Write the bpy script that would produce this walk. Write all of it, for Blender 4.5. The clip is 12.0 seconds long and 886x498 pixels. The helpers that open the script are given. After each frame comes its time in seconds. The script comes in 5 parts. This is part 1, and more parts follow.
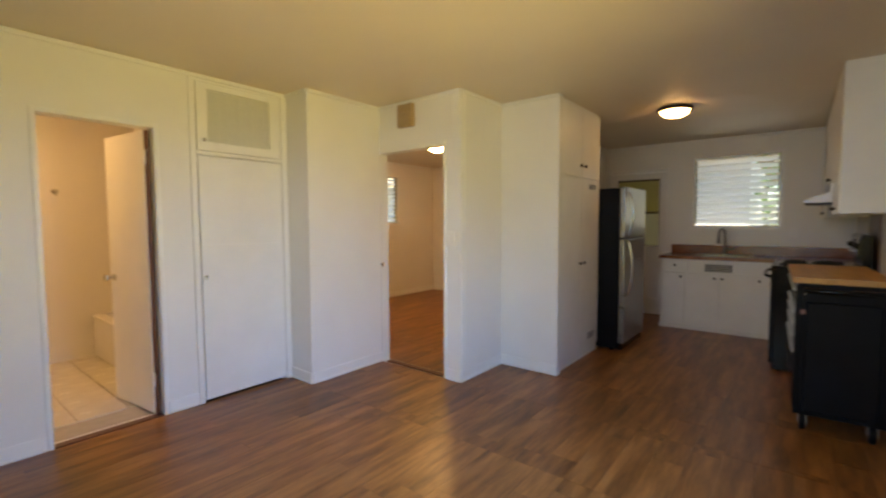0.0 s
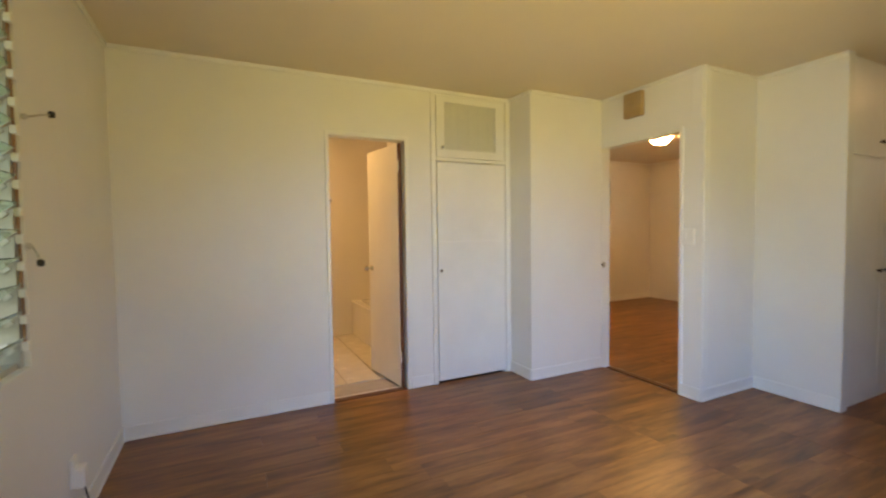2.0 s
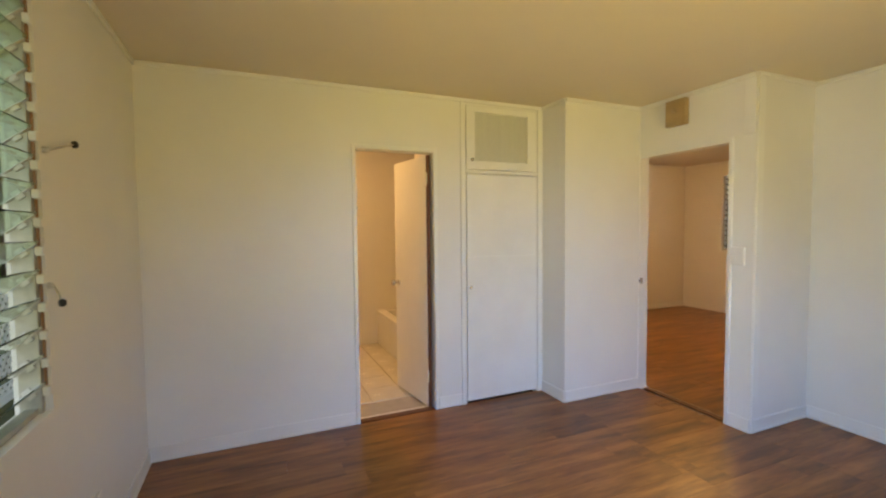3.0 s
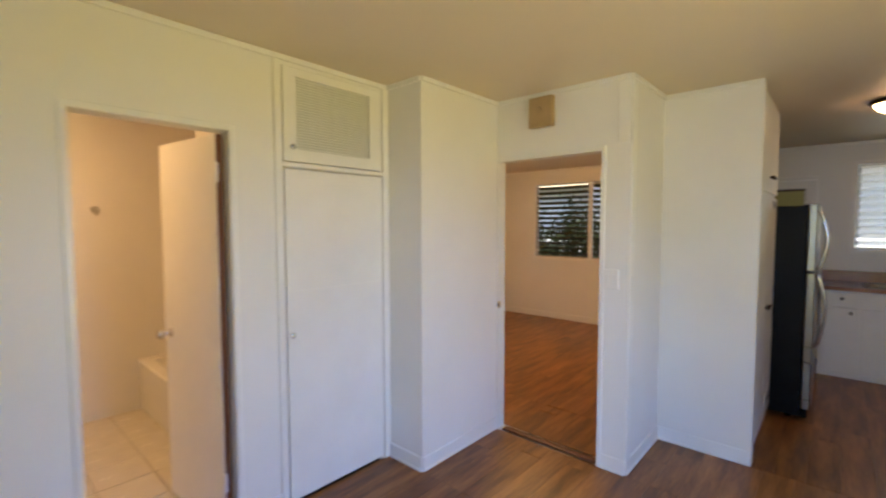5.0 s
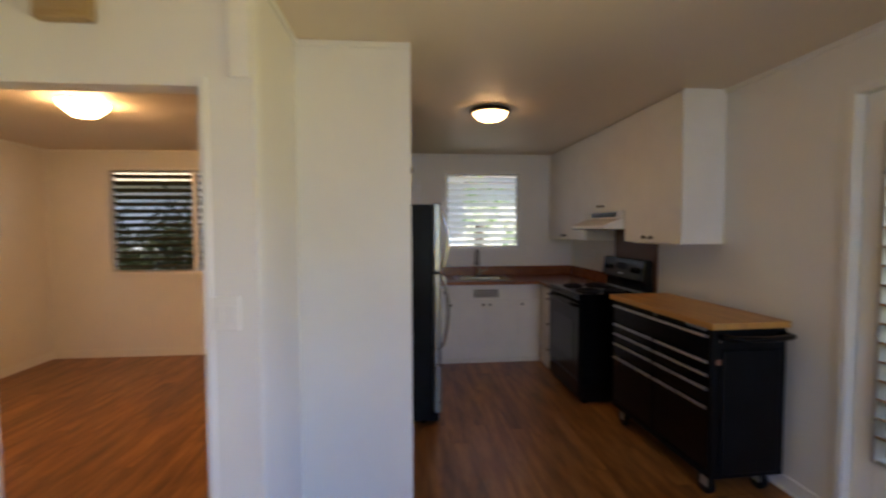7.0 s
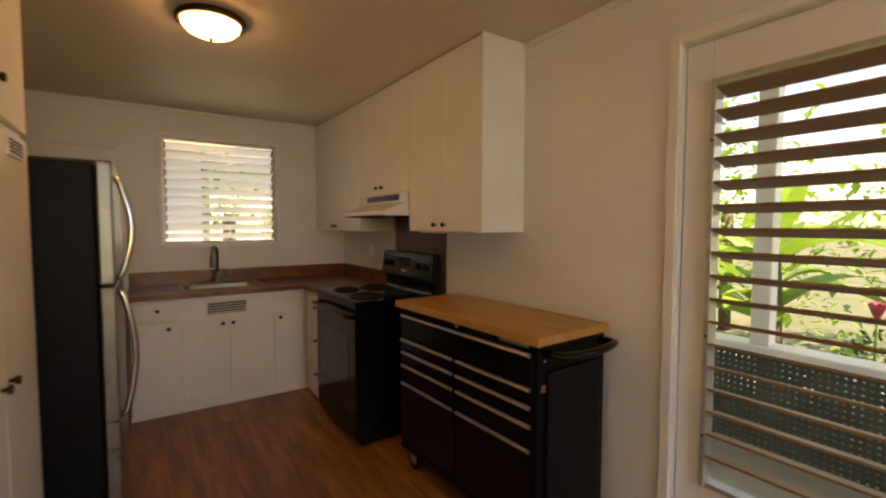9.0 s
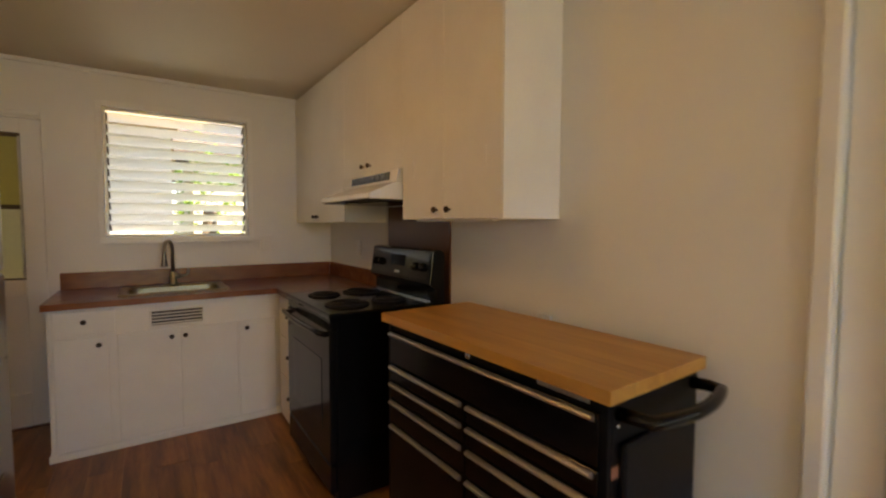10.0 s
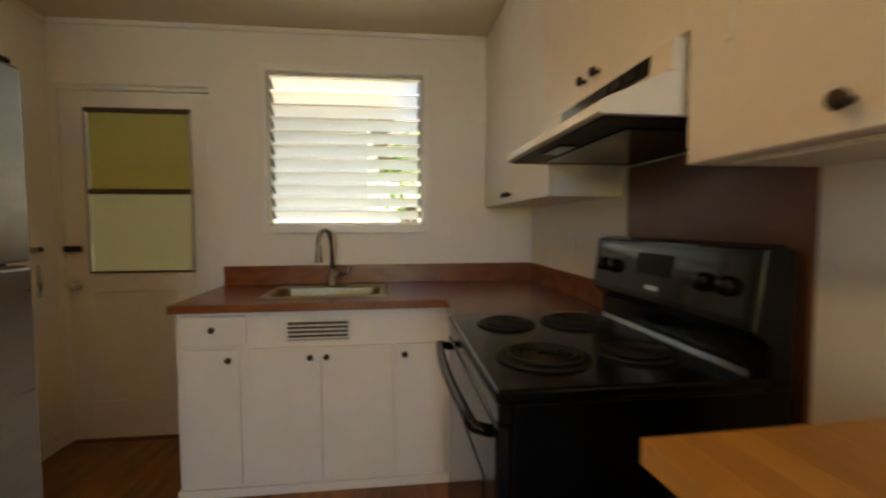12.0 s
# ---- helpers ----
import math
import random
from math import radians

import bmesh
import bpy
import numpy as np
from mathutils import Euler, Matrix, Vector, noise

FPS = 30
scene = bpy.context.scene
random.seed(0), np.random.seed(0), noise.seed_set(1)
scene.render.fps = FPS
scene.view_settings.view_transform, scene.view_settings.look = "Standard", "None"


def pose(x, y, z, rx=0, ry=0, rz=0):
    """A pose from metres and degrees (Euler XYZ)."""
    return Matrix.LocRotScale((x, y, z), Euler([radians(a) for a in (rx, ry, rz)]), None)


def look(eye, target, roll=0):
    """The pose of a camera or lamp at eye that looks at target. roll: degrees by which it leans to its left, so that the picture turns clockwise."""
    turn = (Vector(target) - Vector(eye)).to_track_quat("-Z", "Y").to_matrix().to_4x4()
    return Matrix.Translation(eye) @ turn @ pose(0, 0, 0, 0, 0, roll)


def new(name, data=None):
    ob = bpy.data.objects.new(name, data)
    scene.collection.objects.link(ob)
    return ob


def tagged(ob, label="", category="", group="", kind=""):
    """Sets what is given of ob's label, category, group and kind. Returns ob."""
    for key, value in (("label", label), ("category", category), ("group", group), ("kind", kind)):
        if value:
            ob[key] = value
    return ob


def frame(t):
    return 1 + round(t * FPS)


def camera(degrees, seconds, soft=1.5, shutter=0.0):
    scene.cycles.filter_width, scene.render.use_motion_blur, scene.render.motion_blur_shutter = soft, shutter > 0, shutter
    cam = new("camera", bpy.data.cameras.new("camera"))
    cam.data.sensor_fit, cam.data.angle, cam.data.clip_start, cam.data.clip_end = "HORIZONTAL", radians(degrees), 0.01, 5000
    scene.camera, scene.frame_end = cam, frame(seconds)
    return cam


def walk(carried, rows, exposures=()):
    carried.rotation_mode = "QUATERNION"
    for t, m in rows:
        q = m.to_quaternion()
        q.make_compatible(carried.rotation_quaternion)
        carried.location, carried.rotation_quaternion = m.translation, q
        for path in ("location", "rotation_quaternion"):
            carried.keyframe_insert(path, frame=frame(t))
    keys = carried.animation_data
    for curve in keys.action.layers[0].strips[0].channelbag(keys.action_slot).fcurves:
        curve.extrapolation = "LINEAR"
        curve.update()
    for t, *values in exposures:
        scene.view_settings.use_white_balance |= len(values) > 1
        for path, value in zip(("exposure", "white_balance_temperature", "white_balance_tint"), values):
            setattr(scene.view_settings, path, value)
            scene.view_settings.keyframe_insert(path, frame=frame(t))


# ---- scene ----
# ---- camera ----
cam = camera(90.2, 12.0, soft=2.2, shutter=0.5)
PATH = [
    (0, (-0.048, 0.104, 1.365), (-1.298, 1.66, 1.246), -0.3),
    (0.5, (-0.078, 0.069, 1.346), (-1.523, 1.447, 1.234), -0.5),
    (1, (-0.126, 0.005, 1.33), (-1.724, 1.203, 1.225), -0.6),
    (1.5, (-0.161, -0.025, 1.318), (-1.873, 1.005, 1.217), -0.6),
    (2, (-0.187, -0.05, 1.307), (-1.98, 0.831, 1.22), -0.8),
    (2.5, (-0.238, -0.049, 1.371), (-2.08, 0.726, 1.274), -0.7),
    (4.5, (-0.992, 0.154, 1.572), (-2.572, 1.374, 1.456), 0.0),
    (5, (-1.306, 0.337, 1.573), (-2.639, 1.824, 1.46), -0.1),
    (5.5, (-1.527, 0.604, 1.566), (-2.616, 2.279, 1.457), -0.1),
    (6, (-1.709, 0.849, 1.548), (-2.445, 2.706, 1.447), -0.1),
    (6.5, (-1.774, 1.149, 1.54), (-2.074, 3.124, 1.443), -0.1),
    (7, (-1.722, 1.439, 1.528), (-1.54, 3.428, 1.436), -0.2),
    (7.5, (-1.708, 1.687, 1.527), (-1.061, 3.577, 1.434), 0.0),
    (9.5, (-1.125, 2.744, 1.419), (0.005, 4.391, 1.311), 0.1),
    (10, (-0.93, 3.047, 1.391), (0.181, 4.706, 1.279), 0.2),
    (10.5, (-0.755, 3.352, 1.357), (0.316, 5.038, 1.247), 0.2),
    (11, (-0.593, 3.695, 1.341), (0.337, 5.461, 1.221), 0.1),
    (11.5, (-0.473, 3.961, 1.327), (0.151, 5.857, 1.198), -0.2),
    (12, (-0.429, 4.219, 1.295), (-0.199, 6.203, 1.183), -0.2),
]
walk(cam, [(t, look(eye, target, roll)) for t, eye, target, roll in PATH],
     [(0.0, 1.5, 6800, 11), (1.0, 1.58, 6700, 10), (2.5, 1.52, 6850, 9), (4.5, 1.62, 6150, 13), (5.5, 1.5, 5900, 15), (6.5, 1.38, 5900, 16), (7.5, 1.4, 5950, 18), (9.5, 1.84, 9200, 22), (10.0, 1.95, 8000, 15), (10.5, 2.1, 7300, 10), (11.0, 2.2, 7300, 10), (12.0, 2.13, 7600, 9)])


# ---- plan ----
CEIL = 2.47
EAST, NORTH, SOUTH, WEST = 0.48, 7.02, -0.675, -3.535
JOG_X, JOG_Y, DOORWAY_Y = -3.22, 2.275, 3.08
K1_X, K2_Y, PANTRY_X = -2.25, 3.735, -1.704
BED_W, BED_E, BATH_W, KITCHEN_W = -5.86, -2.46, -5.70, -2.36

# ---- world and light ----
SUN_EL, SUN_AZ = 58.0, 158.0          # azimuth from +y, clockwise
world = bpy.data.worlds.new("sky")
scene.world = world
world.use_nodes = True
wn = world.node_tree.nodes
sky = wn.new("ShaderNodeTexSky")
sky.sky_type, sky.sun_disc = "NISHITA", False
sky.sun_elevation, sky.sun_rotation = radians(SUN_EL), radians(SUN_AZ)
wn["Background"].inputs["Strength"].default_value = 0.14
world.node_tree.links.new(sky.outputs[0], wn["Background"].inputs["Color"])
sun = new("sun", bpy.data.lights.new("sun", "SUN"))
sun.data.energy, sun.data.angle, sun.data.color = 4.6, radians(0.5), (1.0, 0.95, 0.86)
az, el = radians(SUN_AZ), radians(SUN_EL)
sun.matrix_world = look((0, 0, 30), Vector((0, 0, 30)) - Vector((math.sin(az) * math.cos(el), math.cos(az) * math.cos(el), math.sin(el))))


def window_light(name, x, y, z, w, h, rz, watts, colour, tilt=0.0, spread=180.0):
    """An area lamp for daylight in a window's opening; shines along the turned +y."""
    l = bpy.data.lights.new(name, "AREA")
    l.shape, l.size, l.size_y, l.energy, l.color = "RECTANGLE", w, h, watts, colour
    l.spread = radians(spread)
    o = new(name, l)
    o.matrix_world = pose(x, y, z, 0, 0, rz) @ pose(0, 0, 0, 90 + tilt, 0, 0)
    return o


window_light("window_light_sky", -0.6, SOUTH - 0.085, 1.75, 1.5, 0.6, 0, 8.8, (0.20, 0.42, 1.0), -40, 125)
window_light("window_light_garden", -0.6, SOUTH - 0.085, 1.15, 1.5, 0.5, 0, 5.2, (1.0, 0.77, 0.20), 30, 130)
# East fill lamps, set in an added window that stays out of view.
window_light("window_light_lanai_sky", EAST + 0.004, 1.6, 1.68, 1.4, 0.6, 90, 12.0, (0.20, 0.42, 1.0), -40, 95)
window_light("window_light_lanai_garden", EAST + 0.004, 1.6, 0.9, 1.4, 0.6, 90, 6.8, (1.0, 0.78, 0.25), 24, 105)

# ---- materials ----
def material(name):
    m = bpy.data.materials.new(name)
    m.use_nodes = True
    nt = m.node_tree
    return m, nt, nt.nodes["Principled BSDF"]


def mapping(nt, scale, turn=(0, 0, 0)):
    co = nt.nodes.new("ShaderNodeTexCoord")
    mp = nt.nodes.new("ShaderNodeMapping")
    mp.inputs["Scale"].default_value = scale
    mp.inputs["Rotation"].default_value = turn
    nt.links.new(co.outputs["Object"], mp.inputs["Vector"])
    return mp.outputs["Vector"]


def noise_tex(nt, vec, scale, detail=4, rough=0.55):
    n = nt.nodes.new("ShaderNodeTexNoise")
    n.inputs["Scale"].default_value, n.inputs["Detail"].default_value = scale, detail
    n.inputs["Roughness"].default_value = rough
    nt.links.new(vec, n.inputs["Vector"])
    return n.outputs["Fac"]


def ramp(nt, fac, *stops):
    r = nt.nodes.new("ShaderNodeValToRGB")
    e = r.color_ramp.elements
    while len(e) < len(stops):
        e.new(0.5)
    for k, (p, c) in zip(e, stops):
        k.position, k.color = p, (*c, 1)
    nt.links.new(fac, r.inputs["Fac"])
    return r.outputs["Color"]


def bump(nt, b, height, strength, dist=0.002):
    n = nt.nodes.new("ShaderNodeBump")
    n.inputs["Strength"].default_value, n.inputs["Distance"].default_value = strength, dist
    nt.links.new(height, n.inputs["Height"])
    nt.links.new(n.outputs["Normal"], b.inputs["Normal"])


def mixc(nt, fac, a, b, kind="MIX"):
    n = nt.nodes.new("ShaderNodeMix")
    n.data_type, n.blend_type = "RGBA", kind
    for sock, v in ((n.inputs[0], fac), (n.inputs[6], a), (n.inputs[7], b)):
        if isinstance(v, bpy.types.NodeSocket):
            nt.links.new(v, sock)
        else:
            sock.default_value = (*v, 1) if isinstance(v, tuple) else v
    return n.outputs[2]


def surface(name, lo, hi, rough=0.5, metal=0.0, scale=6.0, stretch=(1, 1, 1), fine=60.0, bumpy=0.1, spec=0.5, vary=0.15, coat=0.0):
    """A real surface: two scales of tone between lo and hi, worn gloss, fine relief."""
    m, nt, b = material(name)
    v = mapping(nt, stretch)
    big, small = noise_tex(nt, v, scale, 5), noise_tex(nt, v, fine, 4)
    c = ramp(nt, big, (0.3, lo), (0.7, hi))
    c = mixc(nt, vary, c, ramp(nt, small, (0.35, lo), (0.65, hi)))
    nt.links.new(c, b.inputs["Base Color"])
    rr = nt.nodes.new("ShaderNodeMapRange")
    rr.inputs["To Min"].default_value, rr.inputs["To Max"].default_value = max(0.02, rough - 0.08), rough + 0.08
    nt.links.new(big, rr.inputs["Value"])
    nt.links.new(rr.outputs["Result"], b.inputs["Roughness"])
    b.inputs["Metallic"].default_value = metal
    b.inputs["Specular IOR Level"].default_value = spec
    b.inputs["Coat Weight"].default_value = coat
    if bumpy:
        bump(nt, b, small, bumpy)
    return m


def plank_wood(name, dark, mid, light, rough, per_piece=0.1, along=1, coat=0.0):
    """Wood with grain along one axis; each board its own tone."""
    m, nt, b = material(name)
    st = [13.0, 13.0, 13.0]
    st[along] = 1.7
    v = mapping(nt, tuple(st))
    shift = nt.nodes.new("ShaderNodeVectorMath")
    shift.operation = "ADD"
    nt.links.new(v, shift.inputs[0])
    info = nt.nodes.new("ShaderNodeObjectInfo")
    mul = nt.nodes.new("ShaderNodeMath")
    mul.operation = "MULTIPLY"
    mul.inputs[1].default_value = 37.0
    nt.links.new(info.outputs["Random"], mul.inputs[0])
    nt.links.new(mul.outputs[0], shift.inputs[1])
    g1 = noise_tex(nt, shift.outputs[0], 1.0, 6, 0.62)
    g2 = noise_tex(nt, shift.outputs[0], 5.0, 5, 0.6)
    c = ramp(nt, g1, (0.33, dark), (0.5, mid), (0.69, light))
    c = mixc(nt, 0.16, c, ramp(nt, g2, (0.35, dark), (0.65, light)))
    if per_piece:
        tone = ramp(nt, info.outputs["Random"], (0.0, (1 - per_piece,) * 3), (1.0, (1 + per_piece,) * 3))
        c = mixc(nt, 1.0, c, tone, "MULTIPLY")
    nt.links.new(c, b.inputs["Base Color"])
    rr = nt.nodes.new("ShaderNodeMapRange")
    rr.inputs["To Min"].default_value, rr.inputs["To Max"].default_value = rough - 0.07, rough + 0.1
    nt.links.new(g2, rr.inputs["Value"])
    nt.links.new(rr.outputs["Result"], b.inputs["Roughness"])
    b.inputs["Coat Weight"].default_value = coat
    bump(nt, b, g2, 0.12, 0.001)
    return m


def glass(name, tint=(0.9, 0.95, 0.92), rough=0.02):
    m, nt, b = material(name)
    b.inputs["Base Color"].default_value = (*tint, 1)
    b.inputs["Transmission Weight"].default_value = 1.0
    b.inputs["Roughness"].default_value = rough
    b.inputs["IOR"].default_value = 1.45
    return m


def frosted(name, tint, through_part=0.75):
    """Obscured glass that scatters daylight."""
    m, nt, b = material(name)
    v = mapping(nt, (1, 1, 1))
    nt.links.new(ramp(nt, noise_tex(nt, v, 40, 3), (0.3, tuple(c * 0.93 for c in tint)), (0.7, tint)), b.inputs["Base Color"])
    b.inputs["Roughness"].default_value = 0.25
    tr = nt.nodes.new("ShaderNodeBsdfTranslucent")
    tr.inputs["Color"].default_value = (*tint, 1)
    mx = nt.nodes.new("ShaderNodeMixShader")
    mx.inputs[0].default_value = through_part
    nt.links.new(b.outputs[0], mx.inputs[1])
    nt.links.new(tr.outputs[0], mx.inputs[2])
    nt.links.new(mx.outputs[0], nt.nodes["Material Output"].inputs["Surface"])
    return m


def glowing(name, colour, strength):
    m, nt, b = material(name)
    b.inputs["Base Color"].default_value = (0.9, 0.86, 0.78, 1)
    b.inputs["Roughness"].default_value = 0.3
    b.inputs["Emission Color"].default_value = (*colour, 1)
    b.inputs["Emission Strength"].default_value = strength
    return m


def leaf_mat(name, lo, hi):
    m, nt, b = material(name)
    v = mapping(nt, (1, 1, 1))
    geo = nt.nodes.new("ShaderNodeNewGeometry")
    c = ramp(nt, geo.outputs["Random Per Island"], (0.0, lo), (1.0, hi))
    c = mixc(nt, 0.4, c, ramp(nt, noise_tex(nt, v, 9, 3), (0.3, lo), (0.7, hi)))
    nt.links.new(c, b.inputs["Base Color"])
    b.inputs["Roughness"].default_value = 0.45
    tr = nt.nodes.new("ShaderNodeBsdfTranslucent")
    nt.links.new(c, tr.inputs["Color"])
    mx = nt.nodes.new("ShaderNodeMixShader")
    mx.inputs[0].default_value = 0.4
    nt.links.new(b.outputs[0], mx.inputs[1])
    nt.links.new(tr.outputs[0], mx.inputs[2])
    nt.links.new(mx.outputs[0], nt.nodes["Material Output"].inputs["Surface"])
    return m


M_WALL = surface("wall_paint", (0.76, 0.745, 0.70), (0.82, 0.81, 0.77), 0.42, scale=1.3, fine=140, bumpy=0.08, vary=0.1)
M_TRIM = surface("trim_paint", (0.78, 0.77, 0.73), (0.85, 0.84, 0.80), 0.32, scale=3, fine=90, bumpy=0.05)
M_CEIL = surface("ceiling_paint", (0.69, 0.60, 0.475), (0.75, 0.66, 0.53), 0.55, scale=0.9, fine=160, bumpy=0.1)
M_BEDWALL = surface("bedroom_paint", (0.74, 0.71, 0.66), (0.80, 0.775, 0.73), 0.45, scale=1.2, fine=140, bumpy=0.08)
M_GLOSSWHITE = surface("cabinet_enamel", (0.78, 0.76, 0.71), (0.84, 0.825, 0.78), 0.36, scale=4, fine=80, bumpy=0.05)
M_GREYMESH = surface("woven_screen", (0.66, 0.65, 0.60), (0.74, 0.73, 0.68), 0.6, scale=30, fine=200)
M_FLOOR = plank_wood("laminate_floor", (0.088, 0.030, 0.0062), (0.225, 0.086, 0.019), (0.40, 0.172, 0.044), 0.33)
M_JOINT = surface("floor_underlay", (0.03, 0.016, 0.008), (0.05, 0.028, 0.014), 0.8)
M_COUNTER = surface("red_brown_laminate", (0.15, 0.046, 0.015), (0.26, 0.092, 0.033), 0.24, scale=7, stretch=(1, 3, 3), fine=70, bumpy=0.03)
M_BOARD = surface("brown_board", (0.10, 0.034, 0.013), (0.145, 0.052, 0.021), 0.4, scale=5, fine=60)
M_BUTCHER = plank_wood("butcher_block", (0.41, 0.20, 0.048), (0.50, 0.255, 0.064), (0.57, 0.305, 0.083), 0.36, per_piece=0.05)
M_BLACK = surface("black_enamel", (0.003, 0.003, 0.0034), (0.005, 0.005, 0.006), 0.15, scale=4, fine=70, bumpy=0.01, spec=0.22)
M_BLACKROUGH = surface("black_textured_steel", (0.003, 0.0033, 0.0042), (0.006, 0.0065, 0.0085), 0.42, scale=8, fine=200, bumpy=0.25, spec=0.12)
M_BLACKGLASS = surface("black_glass", (0.008, 0.009, 0.01), (0.013, 0.014, 0.016), 0.1, scale=2, bumpy=0.0, spec=0.36)
M_COIL = surface("burner_coil", (0.004, 0.004, 0.004), (0.009, 0.0085, 0.008), 0.7, scale=30)
M_STEEL = surface("brushed_steel", (0.25, 0.235, 0.21), (0.29, 0.275, 0.25), 0.3, metal=1.0, scale=2, stretch=(1, 1, 14), fine=60, bumpy=0.015)
# The golden base colour holds the warm light that falls on the steel.
M_SINK = surface("warm_lit_sink_steel", (0.30, 0.235, 0.125), (0.38, 0.30, 0.17), 0.34, metal=1.0, scale=4, stretch=(20, 1, 1), fine=50, bumpy=0.02)
M_CHROME = surface("chrome", (0.62, 0.62, 0.62), (0.70, 0.70, 0.70), 0.14, metal=1.0, scale=5, bumpy=0.0)
M_ALU = surface("aluminium_pull", (0.50, 0.50, 0.51), (0.60, 0.60, 0.61), 0.34, metal=0.9, scale=9, bumpy=0.02)
M_BRONZE = surface("oiled_bronze", (0.025, 0.017, 0.012), (0.06, 0.04, 0.026), 0.35, metal=0.7, scale=20, bumpy=0.05)
M_HOOD = surface("hood_enamel", (0.74, 0.73, 0.69), (0.82, 0.81, 0.77), 0.2, scale=5, bumpy=0.02)
M_PLASTIC = surface("white_plastic", (0.80, 0.78, 0.73), (0.86, 0.845, 0.80), 0.35, scale=8, bumpy=0.02)
M_CHIME = surface("tan_chime_box", (0.36, 0.25, 0.12), (0.45, 0.32, 0.17), 0.5, scale=9)
M_BLADE = surface("brown_blade", (0.22, 0.105, 0.043), (0.29, 0.15, 0.065), 0.4, scale=4, stretch=(1, 1, 1), fine=50)
M_BLADEDARK = surface("olive_brown_blade", (0.075, 0.062, 0.030), (0.12, 0.10, 0.05), 0.6, scale=4, spec=0.12)
def milky(name, tint, rough, part_milky):
    """Obscured louvre glass: blurred transmission with some scattering."""
    m, nt, b = material(name)
    b.inputs["Base Color"].default_value = (*tint, 1)
    b.inputs["Transmission Weight"].default_value = 1.0
    b.inputs["IOR"].default_value = 1.3
    v = mapping(nt, (1, 1, 1))
    rr = nt.nodes.new("ShaderNodeMapRange")
    rr.inputs["To Min"].default_value, rr.inputs["To Max"].default_value = rough - 0.06, rough + 0.06
    nt.links.new(noise_tex(nt, v, 25, 3), rr.inputs["Value"])
    nt.links.new(rr.outputs["Result"], b.inputs["Roughness"])
    tr = nt.nodes.new("ShaderNodeBsdfTranslucent")
    tr.inputs["Color"].default_value = (tint[0], tint[1] * 0.96, tint[2] * 0.86, 1)
    mx = nt.nodes.new("ShaderNodeMixShader")
    mx.inputs[0].default_value = part_milky
    nt.links.new(b.outputs[0], mx.inputs[1])
    nt.links.new(tr.outputs[0], mx.inputs[2])
    nt.links.new(mx.outputs[0], nt.nodes["Material Output"].inputs["Surface"])
    return m


M_FROST = milky("frosted_glass", (0.97, 0.98, 0.96), 0.36, 0.4)
M_GLASS = glass("clear_glass", (0.66, 0.82, 0.66))
M_PANE2 = frosted("obscured_pane_pale", (0.56, 0.53, 0.37), 0.5)
# The upper pane's shade is put into this darker, yellower tint.
M_PANE_SHADED = frosted("obscured_pane_shaded", (0.44, 0.39, 0.17), 0.5)
M_METALFRAME = surface("jalousie_metal", (0.42, 0.40, 0.36), (0.55, 0.53, 0.48), 0.4, metal=0.6, scale=20, fine=90)
M_CLIP = surface("clip_metal", (0.55, 0.53, 0.49), (0.70, 0.68, 0.63), 0.35, metal=0.4, scale=30)
M_TILE = surface("cream_tile", (0.62, 0.57, 0.47), (0.70, 0.655, 0.55), 0.25, scale=5, fine=40)
M_GROUT = surface("tile_grout", (0.40, 0.36, 0.29), (0.48, 0.43, 0.35), 0.8, scale=12)
M_TUB = surface("tub_enamel", (0.80, 0.78, 0.72), (0.85, 0.83, 0.78), 0.12, scale=3, bumpy=0.0)
M_DOME = glowing("lit_dome_glass", (1.0, 0.56, 0.20), 8.2)
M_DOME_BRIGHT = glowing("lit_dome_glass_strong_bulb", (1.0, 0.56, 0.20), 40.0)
# Glow of the bathroom lamp, which is added out of view.
M_DOME_BATH = glowing("lit_dome_glass_bath_added", (1.0, 0.56, 0.20), 36.0)
M_CONCRETE = surface("lanai_concrete", (0.34, 0.33, 0.30), (0.46, 0.45, 0.41), 0.8, scale=3, fine=60, bumpy=0.3)
M_OUTWALL = surface("exterior_paint", (0.62, 0.58, 0.46), (0.70, 0.66, 0.54), 0.6, scale=2)
M_STICKER = surface("sticker_paper", (0.22, 0.09, 0.055), (0.30, 0.13, 0.08), 0.5, scale=30)
M_OUTWHITE = surface("sunlit_white_siding", (0.80, 0.79, 0.74), (0.86, 0.85, 0.80), 0.6, scale=2)
M_TANROOF = surface("tan_painted_eave", (0.68, 0.50, 0.27), (0.76, 0.58, 0.34), 0.6, scale=3)
M_DARKCLIP = surface("bronze_clip", (0.07, 0.05, 0.03), (0.12, 0.085, 0.05), 0.45, metal=0.4, scale=30)
M_OUTCEIL = surface("lanai_soffit", (0.66, 0.60, 0.42), (0.74, 0.68, 0.50), 0.6, scale=2)
M_DARKBOARD = surface("weathered_board", (0.07, 0.085, 0.06), (0.13, 0.15, 0.11), 0.8, scale=3, stretch=(6, 6, 1))
M_ROOF = surface("roofing", (0.10, 0.08, 0.07), (0.17, 0.14, 0.12), 0.85, scale=4)
M_GREYBLOCK = surface("screen_block", (0.06, 0.066, 0.052), (0.10, 0.108, 0.088), 0.8, scale=6, fine=80, bumpy=0.3)
M_GROUND = surface("grass_and_earth", (0.05, 0.075, 0.02), (0.17, 0.16, 0.08), 0.9, scale=0.7, fine=25, bumpy=0.5, vary=0.4)
M_LEAF = leaf_mat("foliage", (0.035, 0.085, 0.015), (0.10, 0.19, 0.03))
